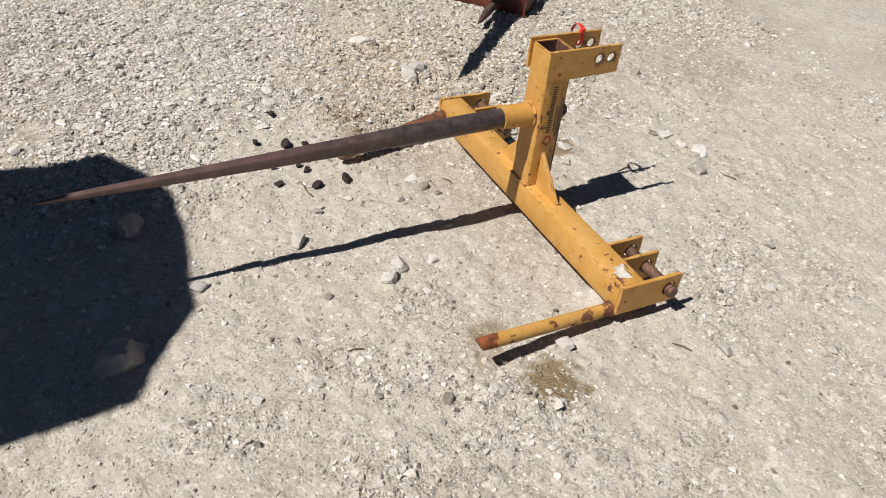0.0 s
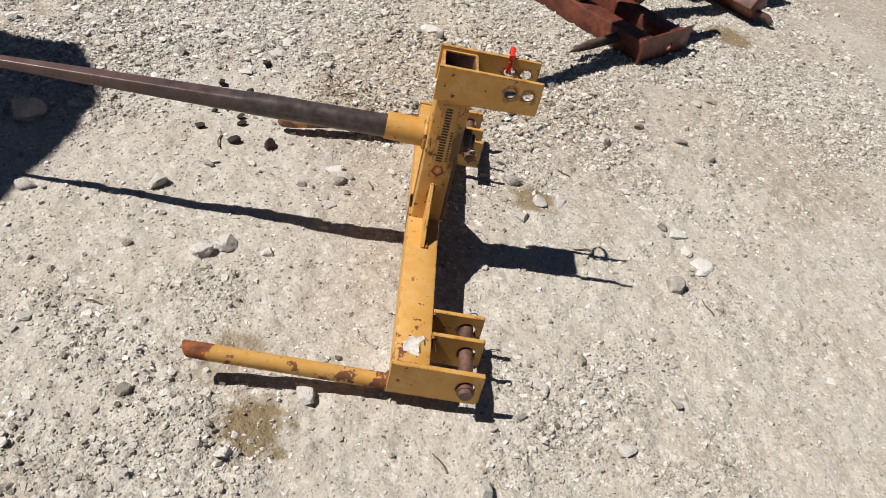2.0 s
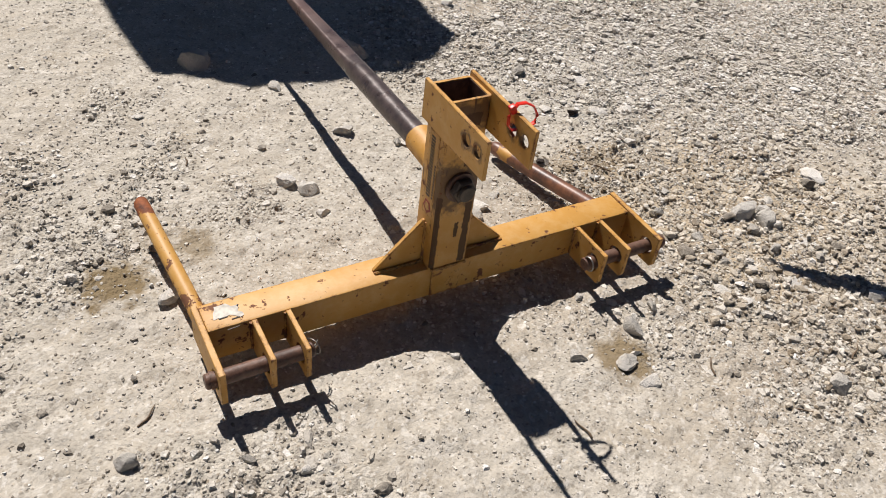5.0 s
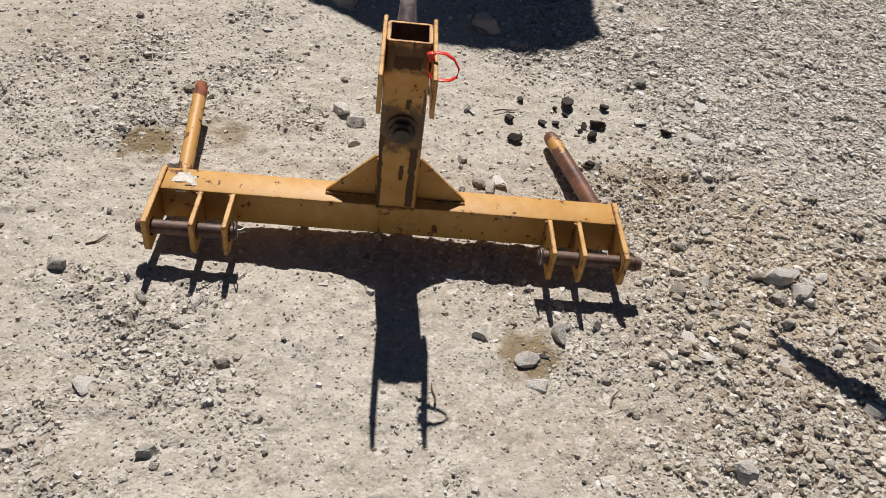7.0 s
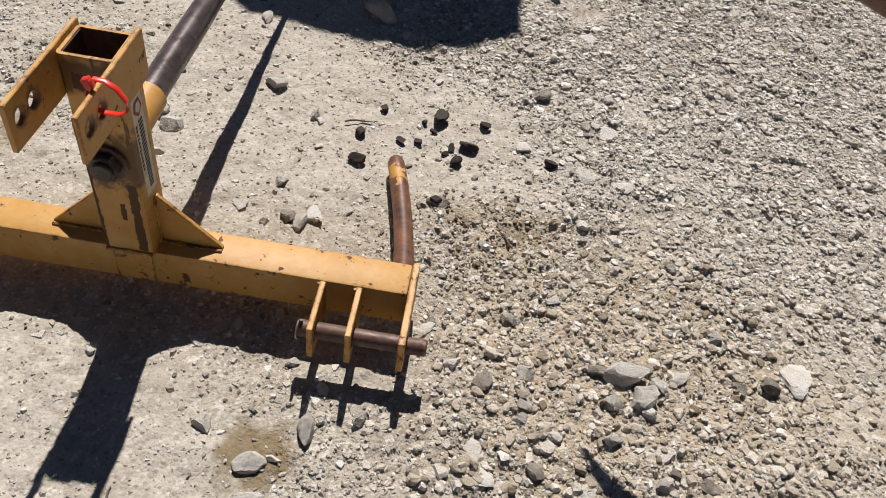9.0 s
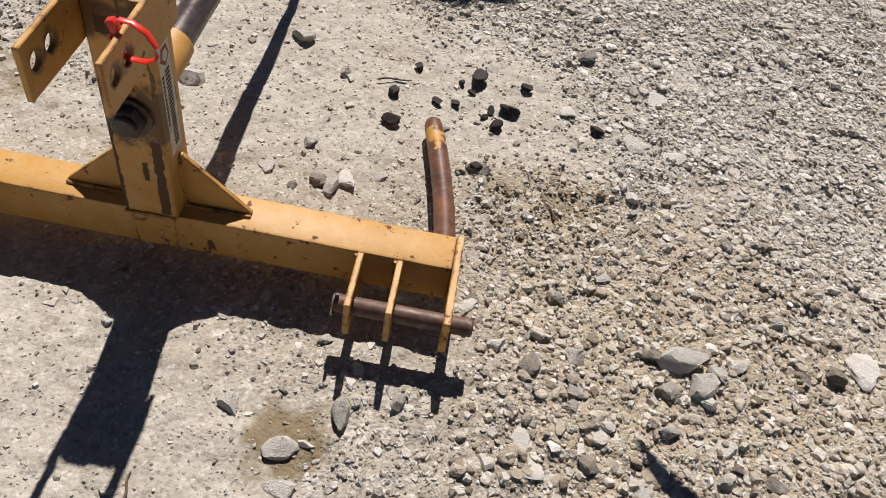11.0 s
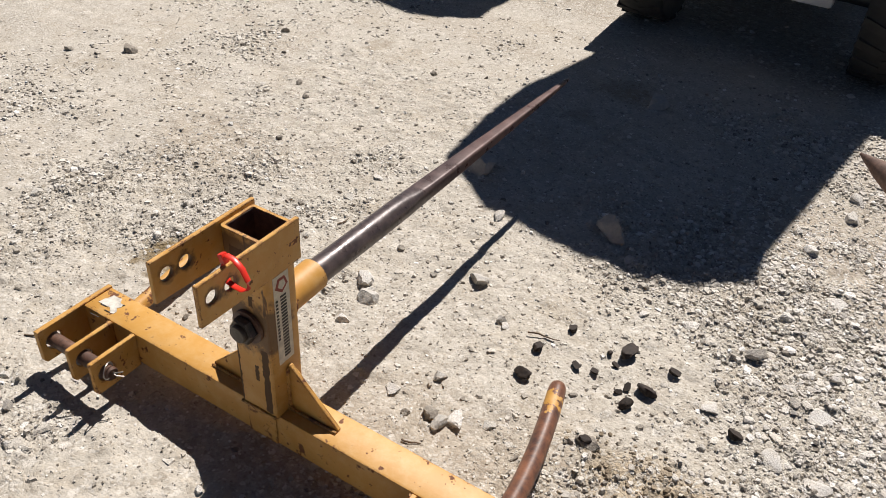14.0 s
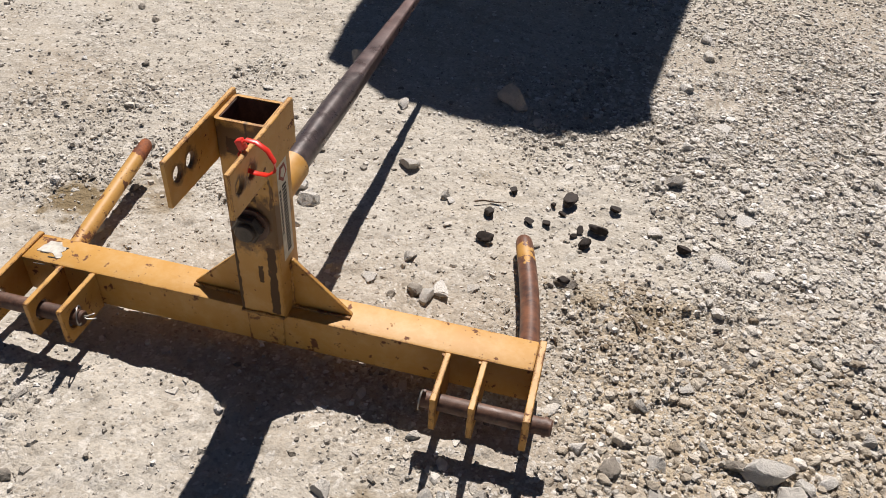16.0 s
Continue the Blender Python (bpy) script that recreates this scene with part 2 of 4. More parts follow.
    if tip:
        reach = n.math("ADD", n.axis("Y"), n.math("MULTIPLY", n.math("SUBTRACT", n.noise(30, 5, 0.65), 0.5), 0.13))
        orange = n.mix(n.ramp(n.noise(45, 6, 0.7), (0.35, 0), (0.65, 1)), (0.10, 0.032, 0.015), (0.34, 0.10, 0.028))
        rusted = n.ramp(reach, (tip, 0), (tip + 0.006, 1))
        color = n.mix(rusted, color, orange)
        chips = n.math("MAXIMUM", chips, rusted)
    rough = n.ramp(chips, (0, 0.54), (1, 0.42 if band else 0.80))
    return n.done(color, rough, n.bump(n.math("ADD", n.noise(160, 4, 0.6), n.math("MULTIPLY", chips, -1.5)), 0.16, 0.0015))


def rust_material(name, dark, light, rough=0.72):
    n = Nodes(name, rough)
    tone = n.mix(n.ramp(n.noise(9, 6, 0.65), (0.32, 0), (0.68, 1)), dark, light)
    pits = n.ramp(n.noise(70, 5, 0.7), (0.35, 0.55), (0.6, 1.1))
    return n.done(n.mix(1.0, tone, pits, "MULTIPLY"), n.ramp(n.noise(30, 4), (0.3, rough - 0.15), (0.7, rough + 0.1)), n.bump(n.noise(140, 6, 0.7), 0.35, 0.002))


def spear_material():
    """Forged bar: blackened and polished near the collar, browner towards the point."""
    n = Nodes("forged steel", 0.4, 0.2)
    along = n.math("ADD", n.axis("Y"), n.math("MULTIPLY", n.noise(10, 5, 0.7), 0.5))
    black = n.mix(n.ramp(n.noise(40, 5, 0.7), (0.35, 0), (0.65, 1)), (0.044, 0.033, 0.032), (0.100, 0.074, 0.069))
    brown = n.mix(n.ramp(n.noise(22, 6, 0.7), (0.3, 0), (0.7, 1)), (0.090, 0.056, 0.050), (0.180, 0.112, 0.098))
    color = n.mix(n.ramp(along, (0.62, 0), (1.25, 1)), black, brown)
    return n.done(color, n.ramp(n.noise(26, 5, 0.6), (0.3, 0.22), (0.7, 0.45)), n.bump(n.noise(60, 6, 0.65), 0.25, 0.002))


def plain_material(name, color, rough, metal=0.0, grain=40, vary=0.25):
    n = Nodes(name, rough, metal)
    shade = n.ramp(n.noise(grain, 5, 0.65), (0.3, 1 - vary), (0.7, 1 + vary * 0.4))
    return n.done(n.mix(1.0, color, shade, "MULTIPLY"), None, n.bump(n.noise(grain * 4, 4), 0.2, 0.001))


M_GROUND = ground_material()
M_GRAVEL = stone_material("gravel", GRAVEL_TONES, True)
M_CHIP = stone_material("pale flat chips", CHIP_TONES, True)
M_GRIT = stone_material("grit", GRIT_TONES, True, dust=0.25)
M_CRUSHED = stone_material("crushed limestone", CRUSHED_TONES, True, dust=0.25)
M_RUBBLE = stone_material("dusty rubble", RUBBLE_TONES, True)
M_CLOD = stone_material("damp brown clods", CLOD_TONES, True, dust=0.15)
M_ROCK = stone_material("limestone", ((0.0, (0.33, 0.305, 0.27)), (0.5, (0.43, 0.405, 0.365)), (1.0, (0.55, 0.525, 0.48))), False, 0.07, 0.45)
M_ROCK_PALE = stone_material("pale limestone", ((0.0, (0.50, 0.475, 0.43)), (0.5, (0.61, 0.58, 0.535)), (1.0, (0.71, 0.685, 0.64))), False, 0.07)
M_ROCK_DARK = stone_material("brown-grey stone", ((0.0, (0.17, 0.148, 0.12)), (0.5, (0.26, 0.228, 0.188)), (1.0, (0.36, 0.325, 0.275))), False, 0.07, 0.3)
M_DUNG = plain_material("dried dung", (0.030, 0.019, 0.013), 0.8, grain=2.2, vary=0.7)
M_YELLOW = paint_material("yellow paint", 0.024)
M_MAST = paint_material("streaked yellow paint", 0.02, streaks=0.004, grease=((-0.081, 0.331, 0.066), (-0.083, 0.485, 0.036)))
M_PLATE = paint_material("yellow paint, greasy round the holes", 0.015, grease=((-0.190, 0.491, 0.019), (-0.153, 0.491, 0.021)))
M_YELLOW_WORN = paint_material("worn yellow paint", 0.10)
M_YELLOW_BARE = paint_material("mostly rusted yellow paint", 0.24)
M_PRONG_A = paint_material("yellow paint, chipped at the root", 0.075, bare=(0.12, -0.32), tip=0.345)
M_PRONG_B = paint_material("brown prong with yellow left at its end", 0.09, bare=(0.305, 0.085), band=True, under=((0.055, 0.027, 0.020), (0.240, 0.100, 0.050)))
M_FOOT = paint_material("rust-run yellow paint", 0.09, under=((0.13, 0.055, 0.022), (0.27, 0.120, 0.045)))
M_SPEAR = spear_material()
M_PIN = rust_material("rusty steel", (0.075, 0.038, 0.026), (0.17, 0.090, 0.060), 0.55)
M_NUT = rust_material("dark greasy steel", (0.030, 0.023, 0.018), (0.075, 0.052, 0.036), 0.5)
M_RED = rust_material("rusted red oxide", (0.052, 0.015, 0.010), (0.205, 0.058, 0.030), 0.54)
M_BROWN = rust_material("brown rust", (0.10, 0.055, 0.038), (0.19, 0.11, 0.078), 0.7)
M_PRONG_DARK = rust_material("dark brown steel", (0.050, 0.034, 0.024), (0.125, 0.080, 0.055), 0.55)
M_CHANNEL = rust_material("dark rusted channel", (0.055, 0.032, 0.026), (0.13, 0.07, 0.05), 0.75)
M_WIRE = plain_material("bright wire", (0.35, 0.33, 0.30), 0.4, 0.8)
M_TIE = plain_material("red plastic", (0.75, 0.035, 0.018), 0.35, grain=20, vary=0.12)
M_PAPER = plain_material("weathered white label", (0.66, 0.62, 0.54), 0.7, grain=60, vary=0.45)
M_CREAM = plain_material("faded cream film", (0.66, 0.60, 0.47), 0.55, grain=60, vary=0.3)
M_INK = plain_material("black print", (0.035, 0.028, 0.02), 0.6, grain=150, vary=0.4)
M_LOGO = plain_material("dull red print", (0.30, 0.055, 0.03), 0.6, grain=90, vary=0.3)
M_TYRE = plain_material("tyre rubber", (0.030, 0.028, 0.026), 0.85, grain=30, vary=0.4)
M_WHITE = plain_material("white bodywork", (0.78, 0.77, 0.74), 0.4, grain=8, vary=0.12)
M_BLACK = plain_material("black plastic", (0.025, 0.025, 0.027), 0.6, grain=30, vary=0.3)
M_GREEN = plain_material("green bodywork", (0.03, 0.085, 0.03), 0.4, grain=12, vary=0.2)

# ---- mesh helpers ----
def thing(name, at, label, category, group="", yaw=0):
    ob = new(name)
    ob.empty_display_size = 0.1
    ob.matrix_basis = pose(*at, 0, 0, yaw)
    return tagged(ob, label, category, group)


def to_mesh(name, bm, material, smooth=0.0):
    bmesh.ops.recalc_face_normals(bm, faces=bm.faces)
    me = bpy.data.meshes.new(name)
    if smooth:
        for f in bm.faces:
            f.smooth = True
        for e in bm.edges:
            if len(e.link_faces) == 2 and e.calc_face_angle(0) > smooth:
                e.smooth = False
    bm.to_mesh(me)
    bm.free()
    me.materials.append(material)
    return me


def part(name, bm, material, parent, label="", smooth=0.6):
    """Links a bmesh, given in the thing's own axes, as one mesh under a thing or a part."""
    ob = new(name, to_mesh(name, bm, material, smooth))
    ob.parent = parent
    return tagged(ob, label)


def box(x0, x1, y0, y1, z0, z1, bevel=0.002):
    bm = bmesh.new()
    bmesh.ops.create_cube(bm, size=1)
    for v in bm.verts:
        v.co = Vector((x0 + (v.co.x + 0.5) * (x1 - x0), y0 + (v.co.y + 0.5) * (y1 - y0), z0 + (v.co.z + 0.5) * (z1 - z0)))
    if bevel:
        bmesh.ops.bevel(bm, geom=list(bm.edges), offset=bevel, segments=2, affect="EDGES", profile=0.5)
    return bm


def join(*bms):
    out = bmesh.new()
    for b in bms:
        me = bpy.data.meshes.new("tmp")
        b.to_mesh(me)
        b.free()
        out.from_mesh(me)
        bpy.data.meshes.remove(me)
    return out


def moved(bm, m):
    bmesh.ops.transform(bm, matrix=m, verts=bm.verts)
    return bm


def sweep(points, radii, sides=20, cap=True, turn=0.0, flat=1.0):
    """A round bar along points, with a radius at each of them."""
    bm = bmesh.new()
    pts = [Vector(p) for p in points]
    rings = []
    up = Vector((0, 0, 1))
    for i, p in enumerate(pts):
        d = (pts[min(i + 1, len(pts) - 1)] - pts[max(i - 1, 0)]).normalized()
        side = d.cross(up if abs(d.z) < 0.95 else Vector((1, 0, 0))).normalized()
        top = side.cross(d).normalized()
        ring = []
        for k in range(sides):
            a = 2 * math.pi * k / sides + turn
            ring.append(bm.verts.new(p + radii[i] * (math.cos(a) * side + flat * math.sin(a) * top)))
        rings.append(ring)
    for a, b in zip(rings, rings[1:]):
        for k in range(sides):
            bm.faces.new((a[k], a[(k + 1) % sides], b[(k + 1) % sides], b[k]))
    if cap:
        bm.faces.new(rings[0])
        bm.faces.new(rings[-1])
    return bm


def ring(centre, radius, wire, axis="X", sides=28, tube=8, start=0.0, turn=2 * math.pi):
    pts = []
    for k in range(sides + 1):
        a = start + turn * k / sides
        c, s = radius * math.cos(a), radius * math.sin(a)
        pts.append(Vector(centre) + (Vector((0, c, s)) if axis == "X" else Vector((c, s, 0)) if axis == "Z" else Vector((c, 0, s))))
    return sweep(pts, [wire] * len(pts), tube, cap=turn < 6.2)


def plate(outline, thick, holes=(), bevel=0.0012):
    """A flat plate in the local x-y plane, z from 0 to thick, with round holes (x, y, radius)."""
    bm = bmesh.new()
    loops = [[bm.verts.new((x, y, 0)) for x, y in outline]]
    for hx, hy, hr in holes:
        loops.append([bm.verts.new((hx + hr * math.cos(2 * math.pi * k / 20), hy + hr * math.sin(2 * math.pi * k / 20), 0)) for k in range(20)])
    edges = []
    for lp in loops:
        edges += [bm.edges.new((a, b)) for a, b in zip(lp, lp[1:] + lp[:1])]
    if holes:
        bmesh.ops.triangle_fill(bm, use_beauty=True, use_dissolve=False, edges=edges)
    else:
        bm.faces.new(loops[0])
    got = bmesh.ops.extrude_face_region(bm, geom=list(bm.faces))
    bmesh.ops.translate(bm, vec=(0, 0, thick), verts=[v for v in got["geom"] if isinstance(v, bmesh.types.BMVert)])
    bmesh.ops.recalc_face_normals(bm, faces=bm.faces)
    if bevel:
        sharp = [e for e in bm.edges if len(e.link_faces) == 2 and e.calc_face_angle(0) > 0.8]
        bmesh.ops.bevel(bm, geom=sharp, offset=bevel, segments=1, affect="EDGES")
    return bm


def tube_box(x0, x1, y0, y1, z0, z1, wall, bevel=0.005):
    """A square tube along z, open at both ends."""
    bm = bmesh.new()

    def square(a, b, c, d, z, r):
        out = []
        for cx, cy, s in ((b - r, d - r, 0), (a + r, d - r, 1), (a + r, c + r, 2), (b - r, c + r, 3)):
            for k in range(4):
                t = math.pi / 2 * (s + k / 3)
                out.append(bm.verts.new((cx + r * math.cos(t), cy + r * math.sin(t), z)))
        return out

    o0, o1 = square(x0, x1, y0, y1, z0, bevel), square(x0, x1, y0, y1, z1, bevel)
    i0, i1 = (square(x0 + wall, x1 - wall, y0 + wall, y1 - wall, z, bevel * 0.4) for z in (z0, z1))
    for a, b in ((o0, o1), (i1, i0), (o1, i1), (i0, o0)):
        for k in range(16):
            bm.faces.new((a[k], a[(k + 1) % 16], b[(k + 1) % 16], b[k]))
    return bm


def weld(a, b, radius=0.004, seed=0):
    """A lumpy weld bead from a to b."""
    rng = random.Random(seed)
    a, b = Vector(a), Vector(b)
    n = max(4, int((b - a).length / 0.006))
    pts = [a.lerp(b, i / n) for i in range(n + 1)]
    return sweep(pts, [radius * rng.uniform(0.75, 1.25) for _ in pts], 7)


# ---- ground ----
def lattice(x, y, cell, seed):
    """Smooth value noise over the plan, from 0 to 1."""
    gx, gy = np.asarray(x) / cell, np.asarray(y) / cell
    ix, iy = np.floor(gx).astype(np.int64), np.floor(gy).astype(np.int64)
    fx, fy = gx - ix, gy - iy
    fx, fy = fx * fx * (3 - 2 * fx), fy * fy * (3 - 2 * fy)

    def h(a, b):
        v = (a * 374761393 + b * 668265263 + seed * 974634777) & 0xFFFFFFFF
        v = ((v ^ (v >> 13)) * 1274126177) & 0xFFFFFFFF
        return ((v ^ (v >> 16)) & 0xFFFF) / 65535.0

    return (h(ix, iy) * (1 - fx) + h(ix + 1, iy) * fx) * (1 - fy) + (h(ix, iy + 1) * (1 - fx) + h(ix + 1, iy + 1) * fx) * fy


HUMPS = [(-0.40, -0.035, 0.045, 0.040), (0.42, -0.035, 0.045, 0.040), (0.62, 0.30, 0.07, 0.014), (0.72, 0.25, 0.05, -0.014), (1.85, 0.1, 0.12, 0.015)]


def hashed(a, b, seed):
    v = (a * 374761393 + b * 668265263 + seed * 974634777) & 0xFFFFFFFF
    v = ((v ^ (v >> 13)) * 1274126177) & 0xFFFFFFFF
    return ((v ^ (v >> 16)) & 0xFFFF) / 65535.0


def clods(x, y, cell, seed, share):
    """Half-buried clods and chips: one dome in some cells of a jittered grid."""
    ix, iy = np.floor(x / cell).astype(np.int64), np.floor(y / cell).astype(np.int64)
    top = np.zeros_like(x)
    for a in (-1, 0, 1):
        for b in (-1, 0, 1):
            jx, jy = ix + a, iy + b
            cx = (jx + 0.15 + 0.7 * hashed(jx, jy, seed)) * cell
            cy = (jy + 0.15 + 0.7 * hashed(jx, jy, seed + 1)) * cell
            r = cell * (0.25 + 0.5 * hashed(jx, jy, seed + 2)) * (hashed(jx, jy, seed + 3) < share)
            d2 = (x - cx) ** 2 + (y - cy) ** 2
            dome = np.minimum(np.sqrt(np.maximum(0, r * r - d2)), 0.45 * r)
            top = np.maximum(top, dome)
    return top


# (0.25, 1.75): fine dirt made paler to lift the vehicle's shadow by colour
PALE = [(0.24, 0.48, 0.30, 0.30), (0.58, 0.48, 0.17, 0.30), (0.40, 0.62, 0.2, 0.2), (-0.05, -0.55, 0.32, 0.06), (0.30, -0.95, 0.40, 0.08), (-0.55, 0.55, 0.25, 0.15), (-0.6, 1.3, 0.4, 0.15), (0.0, 0.75, 0.22, 0.2), (0.25, 1.75, 0.65, 0.32), (0.82, -0.02, 0.36, -0.22), (0.62, 0.24, 0.14, -0.18), (4.3, 0.0, 1.5, 0.5)]


EARTH = [(0.62, 0.25, 0.10, 0.75), (0.72, 0.27, 0.09, 0.6), (0.62, 0.02, 0.12, 0.6), (0.78, -0.05, 0.18, 0.6), (1.0, 0.05, 0.22, 0.55), (0.95, -0.30, 0.25, 0.5), (1.25, -0.1, 0.25, 0.5), (0.75, -0.30, 0.15, 0.45),
         (0.95, 0.18, 0.12, 0.5), (2.14, 0.01, 0.16, 0.5), (0.02, 1.85, 0.12, 0.6), (0.04, 1.50, 0.10, 0.45), (0.07, 1.03, 0.12, 0.45)]


def worn(x, y):
    """Patches of pale, fine dirt; one also lightens the ground in the vehicle's shadow."""
    return sum(a * np.exp(-((x - px) ** 2 + (y - py) ** 2) / (r * r)) for px, py, r, a in PALE)


def greyness(x, y):
    """Where crushed grey stone covers the beige dirt."""
    d = 0.6 * lattice(x, y, 0.7, 51) + 0.4 * lattice(x, y, 0.2, 53)
    return np.clip((d - 0.5) * 1.6 + 0.42 + np.clip(0.32 * (x - 0.45) + 0.12 * (y - 0.2), -0.3, 0.45) - 0.04 - 1.7 * worn(x, y), 0, 1)


def earthy(x, y):
    """Where bare brown earth shows between the stones."""
    return np.clip(sum(a * np.exp(-((x - px) ** 2 + (y - py) ** 2) / (r * r)) for px, py, r, a in EARTH), 0, 1)


def rubble(x, y):
    """How stony the yard is, from 0 (fine dirt) to 1 (loose gravel)."""
    d = 0.55 * lattice(x, y, 0.45, 11) + 0.45 * lattice(x, y, 0.12, 13)
    d = d + np.clip(0.34 * (x - 0.35) + 0.06 * (y - 0.2), -0.10, 0.26) - worn(x, y)
    return np.clip((d - 0.325) * 3.0, 0, 1)


def level(x, y):
    """The height of the ground without its clods."""
    x, y = np.asarray(x, float), np.asarray(y, float)
    z = 0.022 * (lattice(x, y, 0.9, 3) - 0.5) + 0.010 * (lattice(x, y, 0.16, 5) - 0.5) + 0.006 * (lattice(x, y, 0.045, 7) - 0.5)
    for hx, hy, r, h in HUMPS:
        z = z + h * np.exp(-((x - hx) ** 2 + (y - hy) ** 2) / (r * r))
    return z


def spaced(lo, hi, step, far):
    near = np.arange(lo, hi + step / 2, step)
    out, s, x = [], step, hi
    while x < far:
        s *= 1.09
        x += s
        out.append(x)
    out = np.array(out)
    return np.concatenate([(lo - (out - hi))[::-1], near, out])


NEAR = (-1.0, 1.8, -1.6, 1.5)


def bumps(x, y, out):
    """Half-buried clods, which fade out a little way past the middle of the yard; out: how far past it."""
    near = np.clip(2.2 - (0.006 + 0.086 * out) / 0.010, 0, 1)
    amount = 0.30 + 0.28 * rubble(x, y) ** 1.2
    return near * amount * (clods(x, y, 0.040, 31, 0.35) + 0.9 * clods(x, y, 0.021, 37, 0.6) + 0.005 * (lattice(x, y, 0.015, 41) - 0.5) + 0.006 * (lattice(x, y, 0.026, 43) - 0.5))


def past(x, y):
    return np.maximum(np.maximum(NEAR[0] - x, x - NEAR[1]), np.maximum(NEAR[2] - y, y - NEAR[3])).clip(0)


def height(x, y):
    """The top of the ground, on which things lie."""
    x, y = np.atleast_1d(np.asarray(x, float)), np.atleast_1d(np.asarray(y, float))
    return level(x, y) + bumps(x, y, past(x, y))


def build_ground():
    xs, ys = spaced(NEAR[0], NEAR[1], 0.006, 400), spaced(NEAR[2], NEAR[3], 0.006, 400)
    X, Y = np.meshgrid(xs, ys)
    fade = 1 / (1 + (np.maximum(0, np.hypot(X, Y) - 30) / 10) ** 2)
    stony = rubble(X, Y)
    Z = level(X, Y) * fade + bumps(X, Y, past(X, Y))
    co = np.stack([X, Y, Z], -1).reshape(-1, 3)
    w, h = len(xs), len(ys)
    i = (np.arange(h - 1)[:, None] * w + np.arange(w - 1)[None, :]).reshape(-1)
    quads = np.stack([i, i + 1, i + w + 1, i + w], -1)
    me = bpy.data.meshes.new("ground")
    me.from_pydata(co.tolist(), [], quads.tolist())
    me.polygons.foreach_set("use_smooth", np.ones(len(quads), bool))
    for name, values in (("stony", stony), ("grey", greyness(X, Y)), ("earthy", earthy(X, Y))):
        me.attributes.new(name, "FLOAT", "POINT").data.foreach_set("value", values.reshape(-1).astype(np.float32))
    me.materials.append(M_GROUND)
    return tagged(new("ground", me), "dry pale dirt and crushed limestone yard", "ground", kind="structure")


build_ground()

ICO_V, ICO_F = [], []
_bm = bmesh.new()
bmesh.ops.create_icosphere(_bm, subdivisions=1, radius=1)
ICO_V = np.array([v.co[:] for v in _bm.verts])
ICO_F = np.array([[v.index for v in f.verts] for f in _bm.faces])
_bm.free()
OCT_V = np.array([(1, 0, 0), (0, 1, 0), (-1, 0, 0), (0, -1, 0), (0, 0, 1), (0, 0, -1)], float)
OCT_F = np.array([(0, 1, 4), (1, 2, 4), (2, 3, 4), (3, 0, 4), (1, 0, 5), (2, 1, 5), (3, 2, 5), (0, 3, 5)])


def scatter(name, label, count, lo, hi, base_v, base_f, seed, area, floor_share, sink, flat, jitter=0.32, material=M_GRAVEL, tilted=0.28, round_about=()):
    """Loose stones over the yard, as one mesh."""
    rng = np.random.default_rng(seed)
    x0, x1, y0, y1 = area
    x, y = rng.uniform(x0, x1, count * 4), rng.uniform(y0, y1, count * 4)
    keep = rng.uniform(0, 1, len(x)) < floor_share + (1 - floor_share) * rubble(x, y) ** 1.8
    if round_about:
        near = sum(np.exp(-((x - px) ** 2 + (y - py) ** 2) / (r * r)) for px, py, r in round_about)
        keep = rng.uniform(0, 1, len(x)) < near * (0.4 + 0.6 * rubble(x, y))
    else:
        keep &= rng.uniform(0, 1, len(x)) > 0.7 * earthy(x, y)
    for px, py, r, a in () if round_about else STAINS:
        keep &= (np.hypot(x - px, y - py) > 0.8 * r) | (rng.uniform(0, 1, len(x)) < 0.25)
    x, y = x[keep][:count], y[keep][:count]
    shapes = base_v if base_v.ndim == 3 else base_v[None]
    n, k = len(x), shapes.shape[1]
    size = lo * (hi / lo) ** (rng.uniform(0, 1, n) ** 1.8) / 2
    v = shapes[rng.integers(0, len(shapes), n)] * rng.uniform(1 - jitter, 1 + jitter * 0.8, (n, k, 1)) * (size[:, None] * rng.uniform(0.65, 1.35, (n, 3)) * np.array([1, 1, flat]))[:, None, :]
    tilt, yaw = rng.normal(0, tilted, n), rng.uniform(0, 2 * np.pi, n)
    c, s = np.cos(tilt)[:, None], np.sin(tilt)[:, None]
    v = np.stack([v[..., 0] * c - v[..., 2] * s, v[..., 1], v[..., 0] * s + v[..., 2] * c], -1)
    c, s = np.cos(yaw)[:, None], np.sin(yaw)[:, None]
    v = np.stack([v[..., 0] * c - v[..., 1] * s, v[..., 0] * s + v[..., 1] * c, v[..., 2]], -1)
    v += np.stack([x, y, height(x, y) + 0.001 + size * (rng.uniform(-0.1, sink, n) - 0.30 * (1 - rubble(x, y)))], -1)[:, None, :]
    f = base_f[None] + (np.arange(n) * k)[:, None, None]
    me = bpy.data.meshes.new(name)
    me.from_pydata(v.reshape(-1, 3).tolist(), [], f.reshape(-1, 3).tolist())
    me.materials.append(material)
    return tagged(new(name, me), label, "gravel", kind="stuff")


